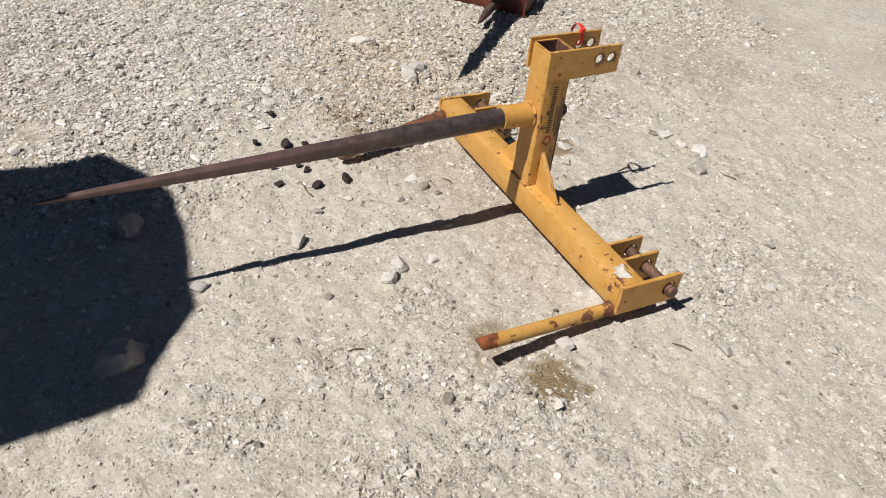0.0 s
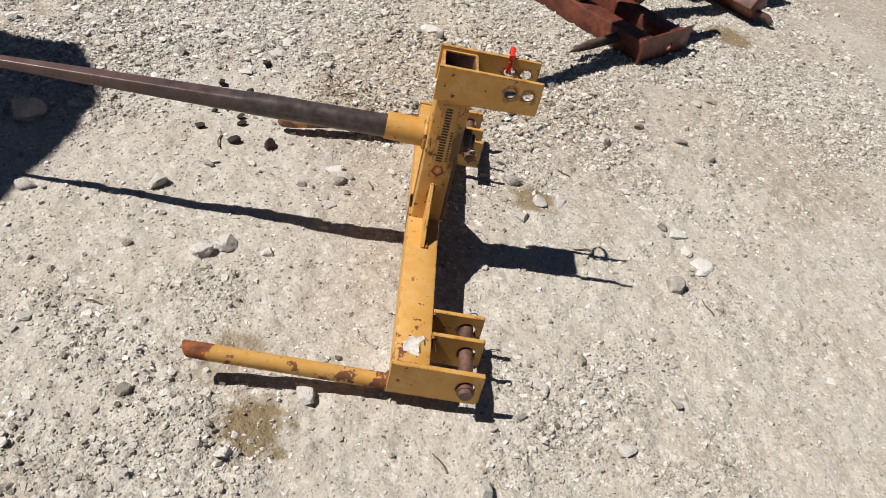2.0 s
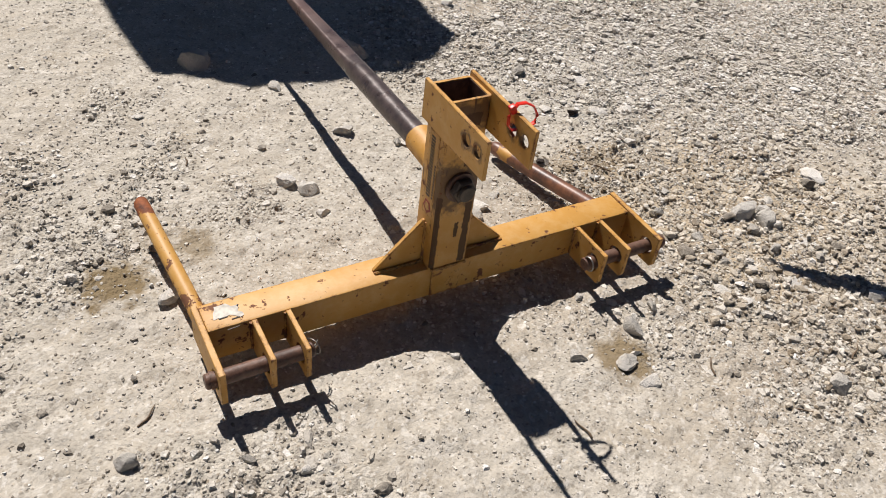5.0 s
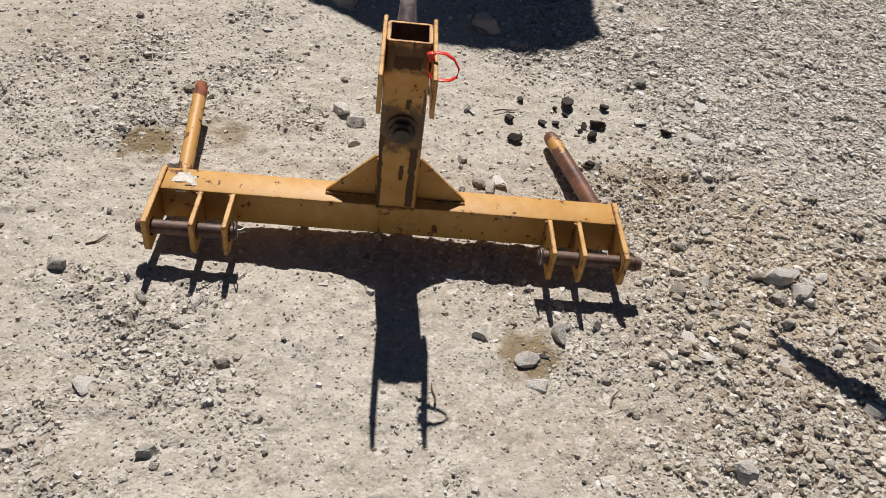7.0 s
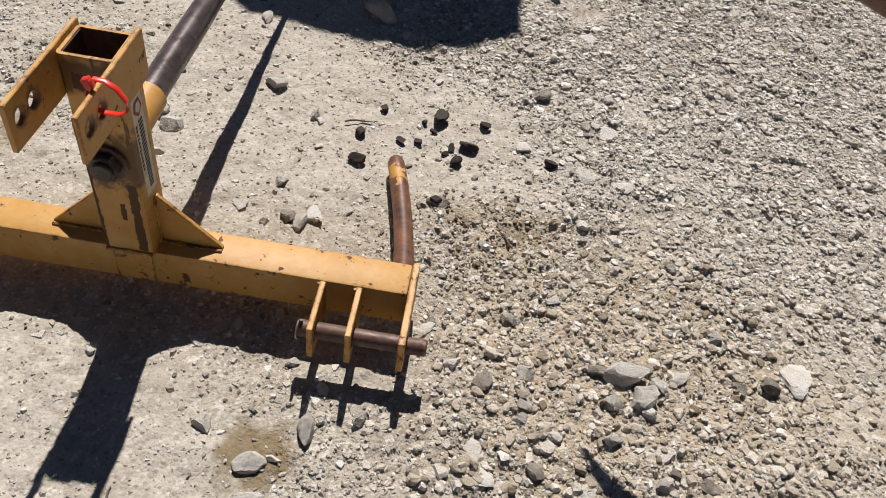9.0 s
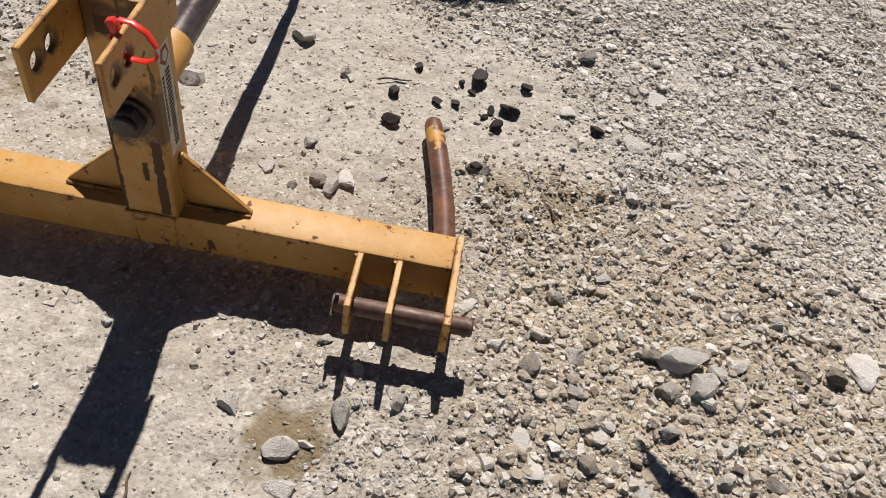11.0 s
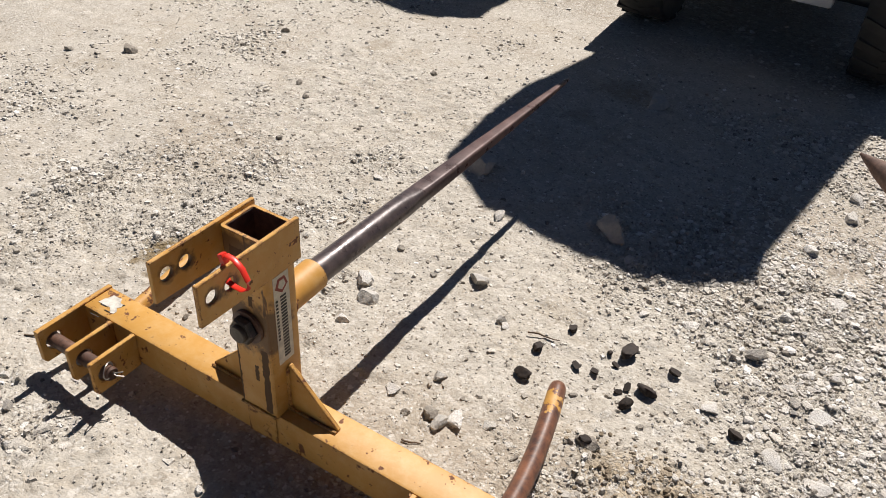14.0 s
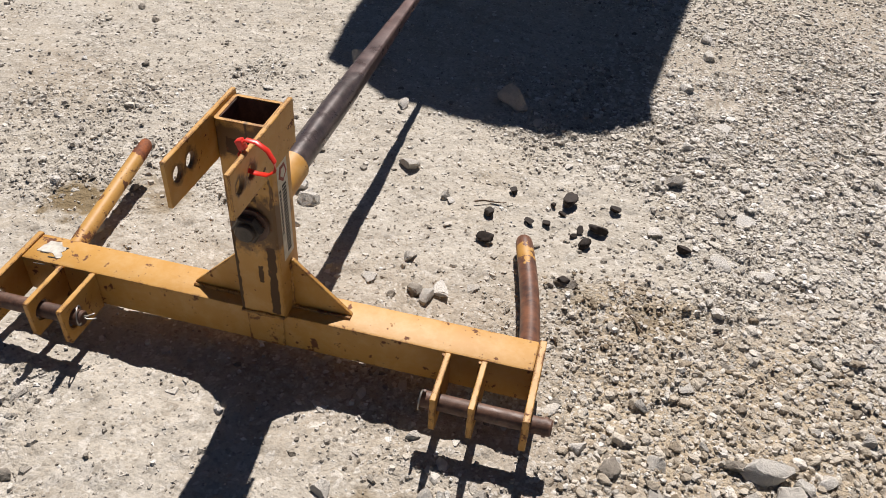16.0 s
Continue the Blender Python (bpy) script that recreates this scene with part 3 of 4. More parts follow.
def lump(seed, flat=0.75, rough=0.22, detail=2, faces=11, grain=0.05):
    bm = bmesh.new()
    bmesh.ops.create_icosphere(bm, subdivisions=detail, radius=1)
    off = Vector((seed * 3.7, seed * 1.9, seed * 5.3))
    cuts = [(Vector((random.Random(seed * 31 + i).uniform(-1, 1), random.Random(seed * 57 + i).uniform(-1, 1), random.Random(seed * 77 + i).uniform(-0.6, 1))).normalized(), random.Random(seed * 91 + i).uniform(0.45, 0.78)) for i in range(faces)]
    cuts.append((Vector((random.Random(seed).uniform(-0.3, 0.3), random.Random(seed + 9).uniform(-0.3, 0.3), 1)).normalized(), 0.48))
    for v in bm.verts:
        p = v.co.normalized()
        r = 1 + rough * noise.noise(p * 1.3 + off) + rough * 0.4 * noise.noise(p * 3.1 + off)
        q = p * r
        for nrm, dist in cuts:
            over = q.dot(nrm) - dist
            if over > 0:
                q -= nrm * over * 0.97
        q += p * (grain * noise.noise(p * 5.5 + off) + grain * 0.6 * noise.noise(p * 11 + off))
        v.co = Vector((q.x, q.y, q.z * flat))
    return bm


CHIPS, CHIP_F = [], None
for k in range(8):
    _bm = lump(k + 40, 1.0, 0.25, 2, 9, 0.08)
    CHIPS.append([v.co[:] for v in _bm.verts])
    CHIP_F = np.array([[v.index for v in f.verts] for f in _bm.faces])
    _bm.free()
CHIPS = np.array(CHIPS)

def flakes(seed, kinds):
    """Angular chips with a flat top: a five-sided top over a wider foot."""
    rng = random.Random(seed)
    out = []
    for _ in range(kinds):
        turns = sorted((k + rng.uniform(-0.32, 0.32)) * 2 * math.pi / 5 for k in range(5))
        wide = [rng.uniform(0.75, 1.2) for _ in turns]
        slope = (rng.uniform(-0.35, 0.35), rng.uniform(-0.35, 0.35))
        top = [(w * 0.68 * math.cos(a), w * 0.68 * math.sin(a)) for a, w in zip(turns, wide)]
        out.append([(x, y, 0.75 + slope[0] * x + slope[1] * y) for x, y in top] + [(w * math.cos(a), w * math.sin(a), -0.8) for a, w in zip(turns, wide)])
    faces = [(0, 1, 2), (0, 2, 3), (0, 3, 4)]
    for k in range(5):
        m = (k + 1) % 5
        faces += [(k, 5 + k, 5 + m), (k, 5 + m, m)]
    return np.array(out), np.array(faces)


FLAKE_V, FLAKE_F = flakes(8, 14)
# where loose rubble and damp clods lie: x, y, reach
RUBBLE_SPOTS = [(0.90, -0.10, 0.22), (0.72, -0.20, 0.16), (1.15, -0.20, 0.30), (0.75, 0.02, 0.16), (1.2, 0.1, 0.25), (0.75, -0.42, 0.16), (1.0, -0.48, 0.25)]
CRUSHED_SPOTS = [(1.12, 0.72, 0.34), (1.45, 1.25, 0.5), (0.85, 1.15, 0.28), (1.65, 0.5, 0.5), (1.9, 1.2, 0.5), (1.3, 0.35, 0.25)]
CLOD_SPOTS = [(0.575, 0.290, 0.055), (0.515, 0.315, 0.035), (0.70, 0.255, 0.05), (0.74, 0.28, 0.035), (0.62, 0.22, 0.08), (0.60, 0.12, 0.05), (0.66, -0.02, 0.05)]
scatter("gravel_grit", "fine pale grit scattered over the dirt", 66000, 0.0045, 0.010, OCT_V, OCT_F, 21, (-1.1, 2.0, -1.75, 1.7), 0.26, 0.3, 0.5, material=M_GRIT)
scatter("gravel", "grey and beige crushed stone on the dirt", 44000, 0.007, 0.021, FLAKE_V, FLAKE_F, 22, (-2.0, 2.8, -1.9, 2.3), 0.16, 0.36, 0.50, 0.14)
scatter("crushed_stone", "dense pale grey crushed limestone gravel", 19000, 0.006, 0.018, ICO_V, ICO_F, 26, (0.35, 2.3, 0.0, 2.1), 0.0, 0.15, 0.40, 0.28, M_CRUSHED, 0.28, CRUSHED_SPOTS)
scatter("limestone_pieces", "pale limestone pieces lying on grey gravel", 1500, 0.012, 0.036, CHIPS, CHIP_F, 28, (0.55, 2.4, 0.15, 2.0), 0.0, 0.15, 0.42, 0.05, M_CHIP, 0.2, CRUSHED_SPOTS)
scatter("flat_chips", "pale flat stone chips trodden into the dirt", 9000, 0.009, 0.034, FLAKE_V, FLAKE_F, 24, (-1.8, 2.6, -1.8, 2.2), 0.30, 0.05, 0.26, 0.10, M_CHIP, 0.08)
scatter("loose_gravel", "brown and beige pebbles lying loose on brown dirt", 5000, 0.006, 0.026, CHIPS, CHIP_F, 25, (0.45, 1.6, -0.75, 0.40), 0.0, 0.35, 0.70, 0.05, M_RUBBLE, 0.35, RUBBLE_SPOTS)
scatter("coarse_gravel", "larger loose flat limestone pieces", 1900, 0.018, 0.042, CHIPS, CHIP_F, 23, (-2.4, 3.6, -2.0, 3.0), 0.06, 0.2, 0.42, 0.05, M_CHIP, 0.28)
scatter("dirt_clods", "damp brown crumbled clods of dirt", 480, 0.005, 0.019, CHIPS, CHIP_F, 27, (0.35, 1.0, 0.0, 0.5), 0.0, 0.4, 0.75, 0.12, M_CLOD, 0.4, CLOD_SPOTS)


# loose rocks: x, y, size
ROCKS_GREY = [(-0.205, 1.105, 0.095), (0.901, -0.078, 0.067), (0.934, -0.125, 0.059), (0.883, -0.139, 0.037), (0.72, -0.11, 0.035), (0.717, -0.171, 0.03), (0.718, -0.209, 0.025), (0.876, -0.22, 0.027), (0.968, -0.092, 0.039),
              (0.963, -0.291, 0.029), (1.014, 0.215, 0.024), (0.071, 0.613, 0.043), (0.171, 0.282, 0.026), (0.363, -0.295, 0.044), (0.445, -0.258, 0.027), (0.72, 0.744, 0.048), (0.191, 0.521, 0.024),
              (0.688, 0.008, 0.021), (1.086, 0.041, 0.027), (0.8, -0.052, 0.019), (0.014, -0.709, 0.056), (0.669, -0.605, 0.044), (0.701, 0.418, 0.017), (0.27, 1.005, 0.077), (0.096, 1.855, 0.071),
              (-0.486, -0.28, 0.025), (-0.674, -0.207, 0.034), (-0.383, -0.633, 0.034), (-0.105, 0.402, 0.046), (0.24, 0.172, 0.034)]
ROCKS_DARK = [(0.644, -0.145, 0.04), (0.745, -0.305, 0.031), (1.035, -0.279, 0.035), (1.12, -0.066, 0.029), (1.179, -0.048, 0.038), (0.857, -0.079, 0.038), (0.509, 0.296, 0.041), (0.213, 0.18, 0.033),
              (0.168, 0.158, 0.019), (0.534, -0.027, 0.024), (0.982, -0.266, 0.02), (0.262, -0.722, 0.027), (1.077, -1.055, 0.033), (0.67, -0.946, 0.041), (-0.159, 0.616, 0.022), (-0.506, 0.316, 0.02),
              (-0.401, 0.104, 0.015), (0.741, -0.871, 0.032), (0.8, -0.737, 0.029), (-0.563, 0.491, 0.027), (-0.677, 0.64, 0.015), (-0.524, 0.897, 0.018), (-1.656, 1.03, 0.052), (-0.999, 1.203, 0.027),
              (-0.913, 1.135, 0.023), (-0.791, 0.865, 0.024), (-0.681, 1.586, 0.028), (-1.37, 1.551, 0.032), (-1.84, 0.908, 0.031), (-1.02, 0.292, 0.023), (-0.3, -0.43, 0.026)]
ROCKS_PALE = [(0.585, -0.116, 0.031), (0.776, -0.227, 0.022), (0.941, -0.155, 0.032), (1.0, -0.073, 0.032), (0.827, 0.302, 0.029), (-0.118, 0.412, 0.035), (0.194, -0.313, 0.039), (0.287, -0.373, 0.038),
              (0.307, -0.169, 0.023), (0.892, 0.776, 0.03), (1.256, 0.922, 0.039), (-0.151, 0.452, 0.049), (-0.113, 0.309, 0.033), (-0.512, 0.158, 0.039), (-0.676, 0.276, 0.028),
              (-0.021, 0.891, 0.039), (0.984, -0.445, 0.045), (-0.035, -0.212, 0.019), (-0.566, -0.232, 0.021), (-1.102, 0.234, 0.029), (0.751, 0.927, 0.036), (0.801, 1.6, 0.039),
              (0.74, 1.249, 0.041), (0.803, 1.485, 0.045), (-0.402, -0.337, 0.028)]
SLABS_PALE = [(0.768, 0.081, 0.036), (0.966, -0.227, 0.044), (1.24, -0.02, 0.064), (0.92, 0.442, 0.05), (0.828, 0.461, 0.043), (0.26, 0.206, 0.048), (0.321, 0.225, 0.029), (0.105, 0.198, 0.034),
              (0.642, -0.28, 0.032), (0.659, -0.333, 0.035), (0.836, -0.326, 0.043), (0.301, -0.428, 0.037), (0.815, 0.684, 0.034), (0.883, 0.628, 0.051), (0.244, -0.766, 0.054), (0.174, -0.772, 0.047),
              (0.112, -0.8, 0.056), (1.057, -0.996, 0.051), (0.209, 0.51, 0.026), (-0.414, 0.73, 0.039), (-0.413, 0.866, 0.025), (-0.415, -0.077, 0.031), (-0.741, 0.437, 0.027), (-0.576, -0.444, 0.025),
              (0.687, 0.53, 0.041), (0.841, 1.047, 0.059), (0.458, 0.748, 0.029), (-0.53, -0.502, 0.04)]


def lay_rocks(places, material, label, category, group, tall, sunk, seed):
    """Single stones, each half pressed into the dirt."""
    shapes = [to_mesh(category, lump(seed + k, 0.8, 0.28, 3, 8, 0.085), material, 0.42) for k in range(6)]
    for i, (x, y, d) in enumerate(places):
        rng = random.Random(seed * 100 + i)
        ob = new(category, shapes[i % 6])
        ob.matrix_basis = pose(x, y, float(height(x, y)[0]) + d * sunk, rng.uniform(-12, 12), rng.uniform(-12, 12), rng.uniform(0, 360)) @ Matrix.Diagonal((d * 0.68, d * rng.uniform(0.46, 0.60), d * tall, 1))
        tagged(ob, label, category, group)


lay_rocks(ROCKS_GREY, M_ROCK, "grey limestone chunk lying on dirt", "rock", "loose rocks", 0.66, 0.20, 1)
lay_rocks(ROCKS_DARK, M_ROCK_DARK, "dark brown-grey stone lying on dirt", "rock", "loose rocks", 0.60, 0.17, 11)
lay_rocks(ROCKS_PALE, M_ROCK_PALE, "pale dusty limestone rock lying on dirt", "rock", "loose rocks", 0.58, 0.16, 21)
lay_rocks(SLABS_PALE, M_ROCK_PALE, "pale flat limestone piece trodden into dirt", "stone", "flat stones", 0.24, 0.035, 31)

DUNG_MESHES = [to_mesh("dung", lump(i + 20, 0.9, 0.35, 3, 3, 0.10), M_DUNG, 0.8) for i in range(4)]
DUNG = [(0.345, 0.581, 0.036), (0.305, 0.484, 0.046), (0.313, 0.388, 0.046), (0.401, 0.481, 0.036), (0.441, 0.493, 0.030), (0.444, 0.570, 0.024), (0.482, 0.585, 0.062), (0.471, 0.538, 0.026),
        (0.517, 0.489, 0.030), (0.531, 0.435, 0.044), (0.559, 0.497, 0.052), (0.591, 0.583, 0.036), (0.748, 0.483, 0.042), (0.508, 0.291, 0.040), (0.505, 0.465, 0.022)]
for i, (x, y, d) in enumerate(DUNG):
    rng = random.Random(i + 60)
    ob = new("dung_lump", DUNG_MESHES[i % 4])
    ob.matrix_basis = pose(x, y, float(height(x, y)[0]) + d * 0.22, rng.uniform(-20, 20), rng.uniform(-20, 20), rng.uniform(0, 360)) @ Matrix.Diagonal((d * 0.42, d * 0.27, d * 0.28, 1))
    tagged(ob, "dark brown dried animal dropping on the gravel", "dung", "scattered droppings")


# ---- the yellow bale spear ----
def letter_bars(face_x, out, y_mid, z0, z1, height, count, material, parent, name, up=True):
    """A row of plain bars that stands for printed writing running up the mast."""
    step = (z1 - z0) / count
    bms = []
    for i in range(count):
        bms.append(box(min(face_x, face_x + out * 0.0006), max(face_x, face_x + out * 0.0006), y_mid - height / 2, y_mid + height / 2, z0 + step * (i + 0.2), z0 + step * (i + 0.76), 0))
    return part(name, join(*bms), material, parent, "plain dark bars of print", 0)


def bale_spear():
    t = thing("bale_spear", (0, 0, 0), "yellow painted three-point bale spear with chipped paint resting on gravel", "bale spear", "bale spears")
    # cross tube and its six lugs
    part("crossbar", box(-0.488, 0.488, -0.073, 0.0, 0.046, 0.126, 0.005), M_YELLOW, t)
    for x, y0, r in ((-0.500, 0.002, 0.0), (0.488, 0.002, 0.0), (-0.407, -0.0735, 1), (-0.341, -0.0735, 1), (0.399, -0.0735, 1), (0.335, -0.0735, 1)):
        w = 0.012 if not r else 0.010
        out = [(y0, 0.044), (y0, 0.128 if not r else 0.126), (-0.182, 0.126), (-0.182, 0.052), (-0.176, 0.044)]
        bm = plate(out, w, ((-0.150, 0.086, 0.0195),))
        m = Matrix(((0, 0, 1, x), (1, 0, 0, 0), (0, 1, 0, 0), (0, 0, 0, 1)))
        part("lug", moved(bm, m), M_YELLOW, t)
    # mast: hollow tube, two top plates, gussets
    mast = part("mast", tube_box(-0.038, 0.046, -0.080, -0.004, 0.124, 0.518, 0.006, 0.007), M_MAST, t, smooth=0.5)
    part("bore", tube_box(-0.0318, 0.0398, -0.0738, -0.0102, 0.13, 0.516, 0.001, 0.003), M_PIN, t, "dark rusted inside of the mast tube", 0.5)
    for x in (-0.0465, 0.0465):
        out = [(0.002, 0.446), (0.002, 0.526), (-0.217, 0.526), (-0.217, 0.449), (-0.083, 0.445)]
        m = Matrix(((0, 0, 1, x), (1, 0, 0, 0), (0, 1, 0, 0), (0, 0, 0, 1)))
        part("top_plate", moved(plate(out, 0.008, ((-0.190, 0.491, 0.0120), (-0.153, 0.491, 0.0120))), m), M_PLATE, t)
    for x0, x1 in ((-0.038, -0.146), (0.046, 0.154)):
        out = [(x0, 0.1255), (x1, 0.1255), (x1, 0.131), (x0 + (x1 - x0) * 0.05, 0.232), (x0, 0.232)]
        m = Matrix(((1, 0, 0, 0), (0, 0, 1, -0.042), (0, 1, 0, 0), (0, 0, 0, 1)))
        part("gusset", moved(plate(out, 0.009), m), M_YELLOW, t)
        part("weld_bead", weld((x0, -0.044, 0.128), (x0, -0.044, 0.228), 0.004, 1), M_YELLOW_WORN, t)
        part("weld_bead", weld((x0, -0.046, 0.127), (x1, -0.046, 0.127), 0.0035, 2), M_YELLOW_WORN, t)
    part("weld_bead", weld((-0.036, -0.002, 0.128), (0.044, -0.002, 0.128), 0.004, 3), M_YELLOW_WORN, t)
    part("weld_bead", weld((-0.036, -0.081, 0.128), (0.044, -0.081, 0.128), 0.004, 4), M_YELLOW_WORN, t)
    part("foot_plate", box(-0.030, 0.038, -0.0765, -0.0735, 0.050, 0.124, 0.001), M_FOOT, t)
    for x in (-0.403, -0.337, 0.403, 0.339):
        part("weld_bead", weld((x - 0.006, -0.0755, 0.052), (x - 0.006, -0.0755, 0.122), 0.003, int(abs(x) * 1000)), M_YELLOW_WORN, t)
    # collar, spear and its nut
    part("collar", join(sweep([(0.004, -0.006, 0.331), (0.004, 0.088, 0.334)], [0.031, 0.031], 28), ring((0.004, 0.0, 0.331), 0.032, 0.0045, "Y")), M_YELLOW, t)
    bm, rings = bmesh.new(), []
    for y, r, sq in ((0.06, 0.0255, 2), (0.088, 0.0260, 2), (0.10, 0.0255, 2), (0.25, 0.0255, 2), (0.33, 0.0255, 2), (0.375, 0.0245, 2.2), (0.41, 0.0222, 3.2), (0.47, 0.0200, 5), (0.60, 0.0176, 6),
                     (0.80, 0.0140, 6), (1.00, 0.0103, 6), (1.10, 0.0082, 5), (1.17, 0.0062, 3), (1.196, 0.0040, 2), (1.203, 0.0015, 2)):
        out = []
        for k in range(32):
            a = 2 * math.pi * k / 32
            c, d = math.cos(a), math.sin(a)
            p, q = math.copysign(abs(c) ** (2 / sq), c) * r, math.copysign(abs(d) ** (2 / sq), d) * r
            out.append(bm.verts.new((0.004 - 0.006 * y + p, y, 0.334 - 0.018 * y + q * (1 if y < 0.4 else 0.9))))
        rings.append(out)
    for a, b in zip(rings, rings[1:]):
        for k in range(32):
            bm.faces.new((a[k], a[(k + 1) % 32], b[(k + 1) % 32], b[k]))
    bm.faces.new(rings[0])
    bm.faces.new(rings[-1])
    part("spear", bm, M_SPEAR, t, "blackened forged steel spear with a brown pointed tip", 0.7)
    part("washer", sweep([(0.004, -0.081, 0.331), (0.004, -0.087, 0.331)], [0.032, 0.032], 28), M_PIN, t)
    nut = part("nut", sweep([(0.004, -0.087, 0.331), (0.004, -0.090, 0.331), (0.004, -0.100, 0.331), (0.004, -0.103, 0.331)], [0.024, 0.026, 0.026, 0.023], 6), M_NUT, t, "dark greasy hexagonal nut", 0.4)
    part("thread", sweep([(0.004, -0.100, 0.331), (0.004, -0.109, 0.331), (0.004, -0.111, 0.331)], [0.0170, 0.0170, 0.015], 20), M_NUT, nut)
    # lower prongs
    pa = [Vector((-0.472, -0.002, 0.042)).lerp(Vector((-0.503, 0.388, 0.084)), k / 14) for k in range(15)]
    pipe = sweep(pa, [0.0168] * 14 + [0.0160], 20)
    for v in pipe.verts:
        if v.co.y > 0.37:
            v.co.y += 0.55 * (v.co.z - pa[14].z)
    pr = part("prong", pipe, M_PRONG_A, t, "yellow pipe prong with an orange rusted cut end")
    part("weld_bead", ring((-0.472, 0.001, 0.044), 0.0175, 0.004, "Y"), M_YELLOW_BARE, pr)
    pb = []
    for a in [k / 16 for k in range(15)] + [0.925, 0.955, 0.975, 0.99, 1.0]:
        pb.append(Vector((0.470 + 0.006 * math.sin(a * math.pi * 0.6) - 0.076 * a ** 1.35, -0.002 + 0.386 * a, 0.078 - 0.040 * a - 0.008 * math.sin(math.pi * a))))
    pr = part("prong", sweep(pb, [0.0196] * 13 + [0.0194, 0.0192, 0.0190, 0.0180, 0.0158, 0.0110, 0.0046], 20), M_PRONG_B, t, "bent prong rusted brown with yellow paint left at its end")
    part("weld_bead", ring((0.462, 0.001, 0.078), 0.0205, 0.004, "Y"), M_YELLOW_BARE, pr)
    # hitch pins with their linch clips
    for s, x0, x1 in ((-1, -0.519, -0.316), (1, 0.312, 0.536)):
        pin = part("hitch_pin", sweep([(x0, -0.150, 0.086), (x0 + 0.003, -0.150, 0.086), (x1 - 0.003, -0.150, 0.086), (x1, -0.150, 0.086)], [0.0125, 0.0148, 0.0148, 0.0125], 20), M_PIN, t, "rust-brown steel hitch pin")
        xc = -0.322 if s < 0 else 0.320
        if s < 0:
            part("linch_clip", moved(ring((0, 0, 0), 0.017, 0.0013, "X"), pose(-0.318, -0.156, 0.100, 0, 0, 24)), M_WIRE, pin, "thin bright wire ring")
            for dz in (0.004, -0.004):
                part("cotter_wire", sweep([(xc - 0.004, -0.150, 0.090), (xc + 0.012, -0.146, 0.087 + dz), (xc + 0.020, -0.136, 0.084 + dz * 1.6)], [0.0013] * 3, 7), M_WIRE, pin, "bent bright cotter wire")
        else:
            part("linch_clip", ring((xc - 0.004, -0.160, 0.094), 0.016, 0.0018, "X"), M_WIRE, pin, "bright wire linch clip")
            part("clip_pin", sweep([(xc, -0.150, 0.108), (xc, -0.150, 0.064)], [0.0026, 0.0026], 8), M_PIN, pin)
        xe = x0 + 0.012 if s < 0 else x1 - 0.012
        part("pin_collar", sweep([(xe - 0.003, -0.150, 0.086), (xe + 0.003, -0.150, 0.086)], [0.0172, 0.0172], 20), M_PIN, pin)
    # printed strips on both sides of the mast
    for s, fx in ((-1, -0.038), (1, 0.046)):
        a, b = sorted((fx - s * 0.0006, fx + s * 0.0008))
        strip = part("decal", box(a, b, -0.061, -0.024, 0.246, 0.436, 0), M_CREAM if s > 0 else M_YELLOW, t, "faded printed strip" if s > 0 else "yellow printed strip", 0)
        f = fx + s * 0.0008
        if s < 0:
            letter_bars(f, s, -0.039, 0.290, 0.428, 0.014, 20, M_INK, strip, "print")
            letter_bars(f, s, -0.055, 0.292, 0.372, 0.005, 12, M_INK, strip, "print")
            lz = 0.267
        else:
            letter_bars(f, s, -0.040, 0.256, 0.394, 0.014, 20, M_INK, strip, "print")
            letter_bars(f, s, -0.056, 0.300, 0.390, 0.005, 12, M_INK, strip, "print")
            lz = 0.415
        m = Matrix(((0, 0, 1, min(f, f + s * 0.0006)), (1, 0, 0, -0.042), (0, 1, 0, lz), (0, 0, 0, 1)))
        part("emblem", moved(plate([(-0.015, -0.004), (-0.008, 0.014), (0.008, 0.014), (0.015, -0.004), (0.0, -0.017)], 0.0006, (), 0), m), M_LOGO, strip, "dull red five-sided emblem", 0)
        m = Matrix(((0, 0, 1, min(f + s * 0.0006, f + s * 0.0012)), (1, 0, 0, -0.042), (0, 1, 0, lz), (0, 0, 0, 1)))
        part("emblem_core", moved(plate([(-0.009, -0.002), (-0.005, 0.009), (0.005, 0.009), (0.009, -0.002), (0.0, -0.010)], 0.0006, (), 0), m), M_CREAM if s > 0 else M_YELLOW, strip, smooth=0)
    # torn label near the end of the cross tube
    rng = random.Random(4)
    out = []
    for cx, cy, dx, dy, n in ((-0.468, -0.056, 1, 0, 7), (-0.416, -0.056, 0, 1, 5), (-0.416, -0.018, -1, 0, 7), (-0.468, -0.018, 0, -1, 5)):
        for k in range(n):
            a, w = k / n, rng.uniform(-0.010, 0.004)
            out.append((cx + dx * 0.052 * a + dy * w, cy + dy * 0.038 * a - dx * w))
    part("torn_label", moved(plate(out, 0.0006, (), 0), pose(0, 0, 0.1262)), M_PAPER, t, "torn white paper label", 0)
    # three thin black lines across the label
    for a, b, w in ((-0.462, -0.445, 0.020), (-0.455, -0.432, -0.012), (-0.440, -0.425, 0.010)):
        part("crease", moved(box(a, b, -0.001, 0.001, 0, 0.0005, 0), pose(0, -0.038 + w, 0.1269, 0, 0, 4)), M_INK, t, smooth=0)
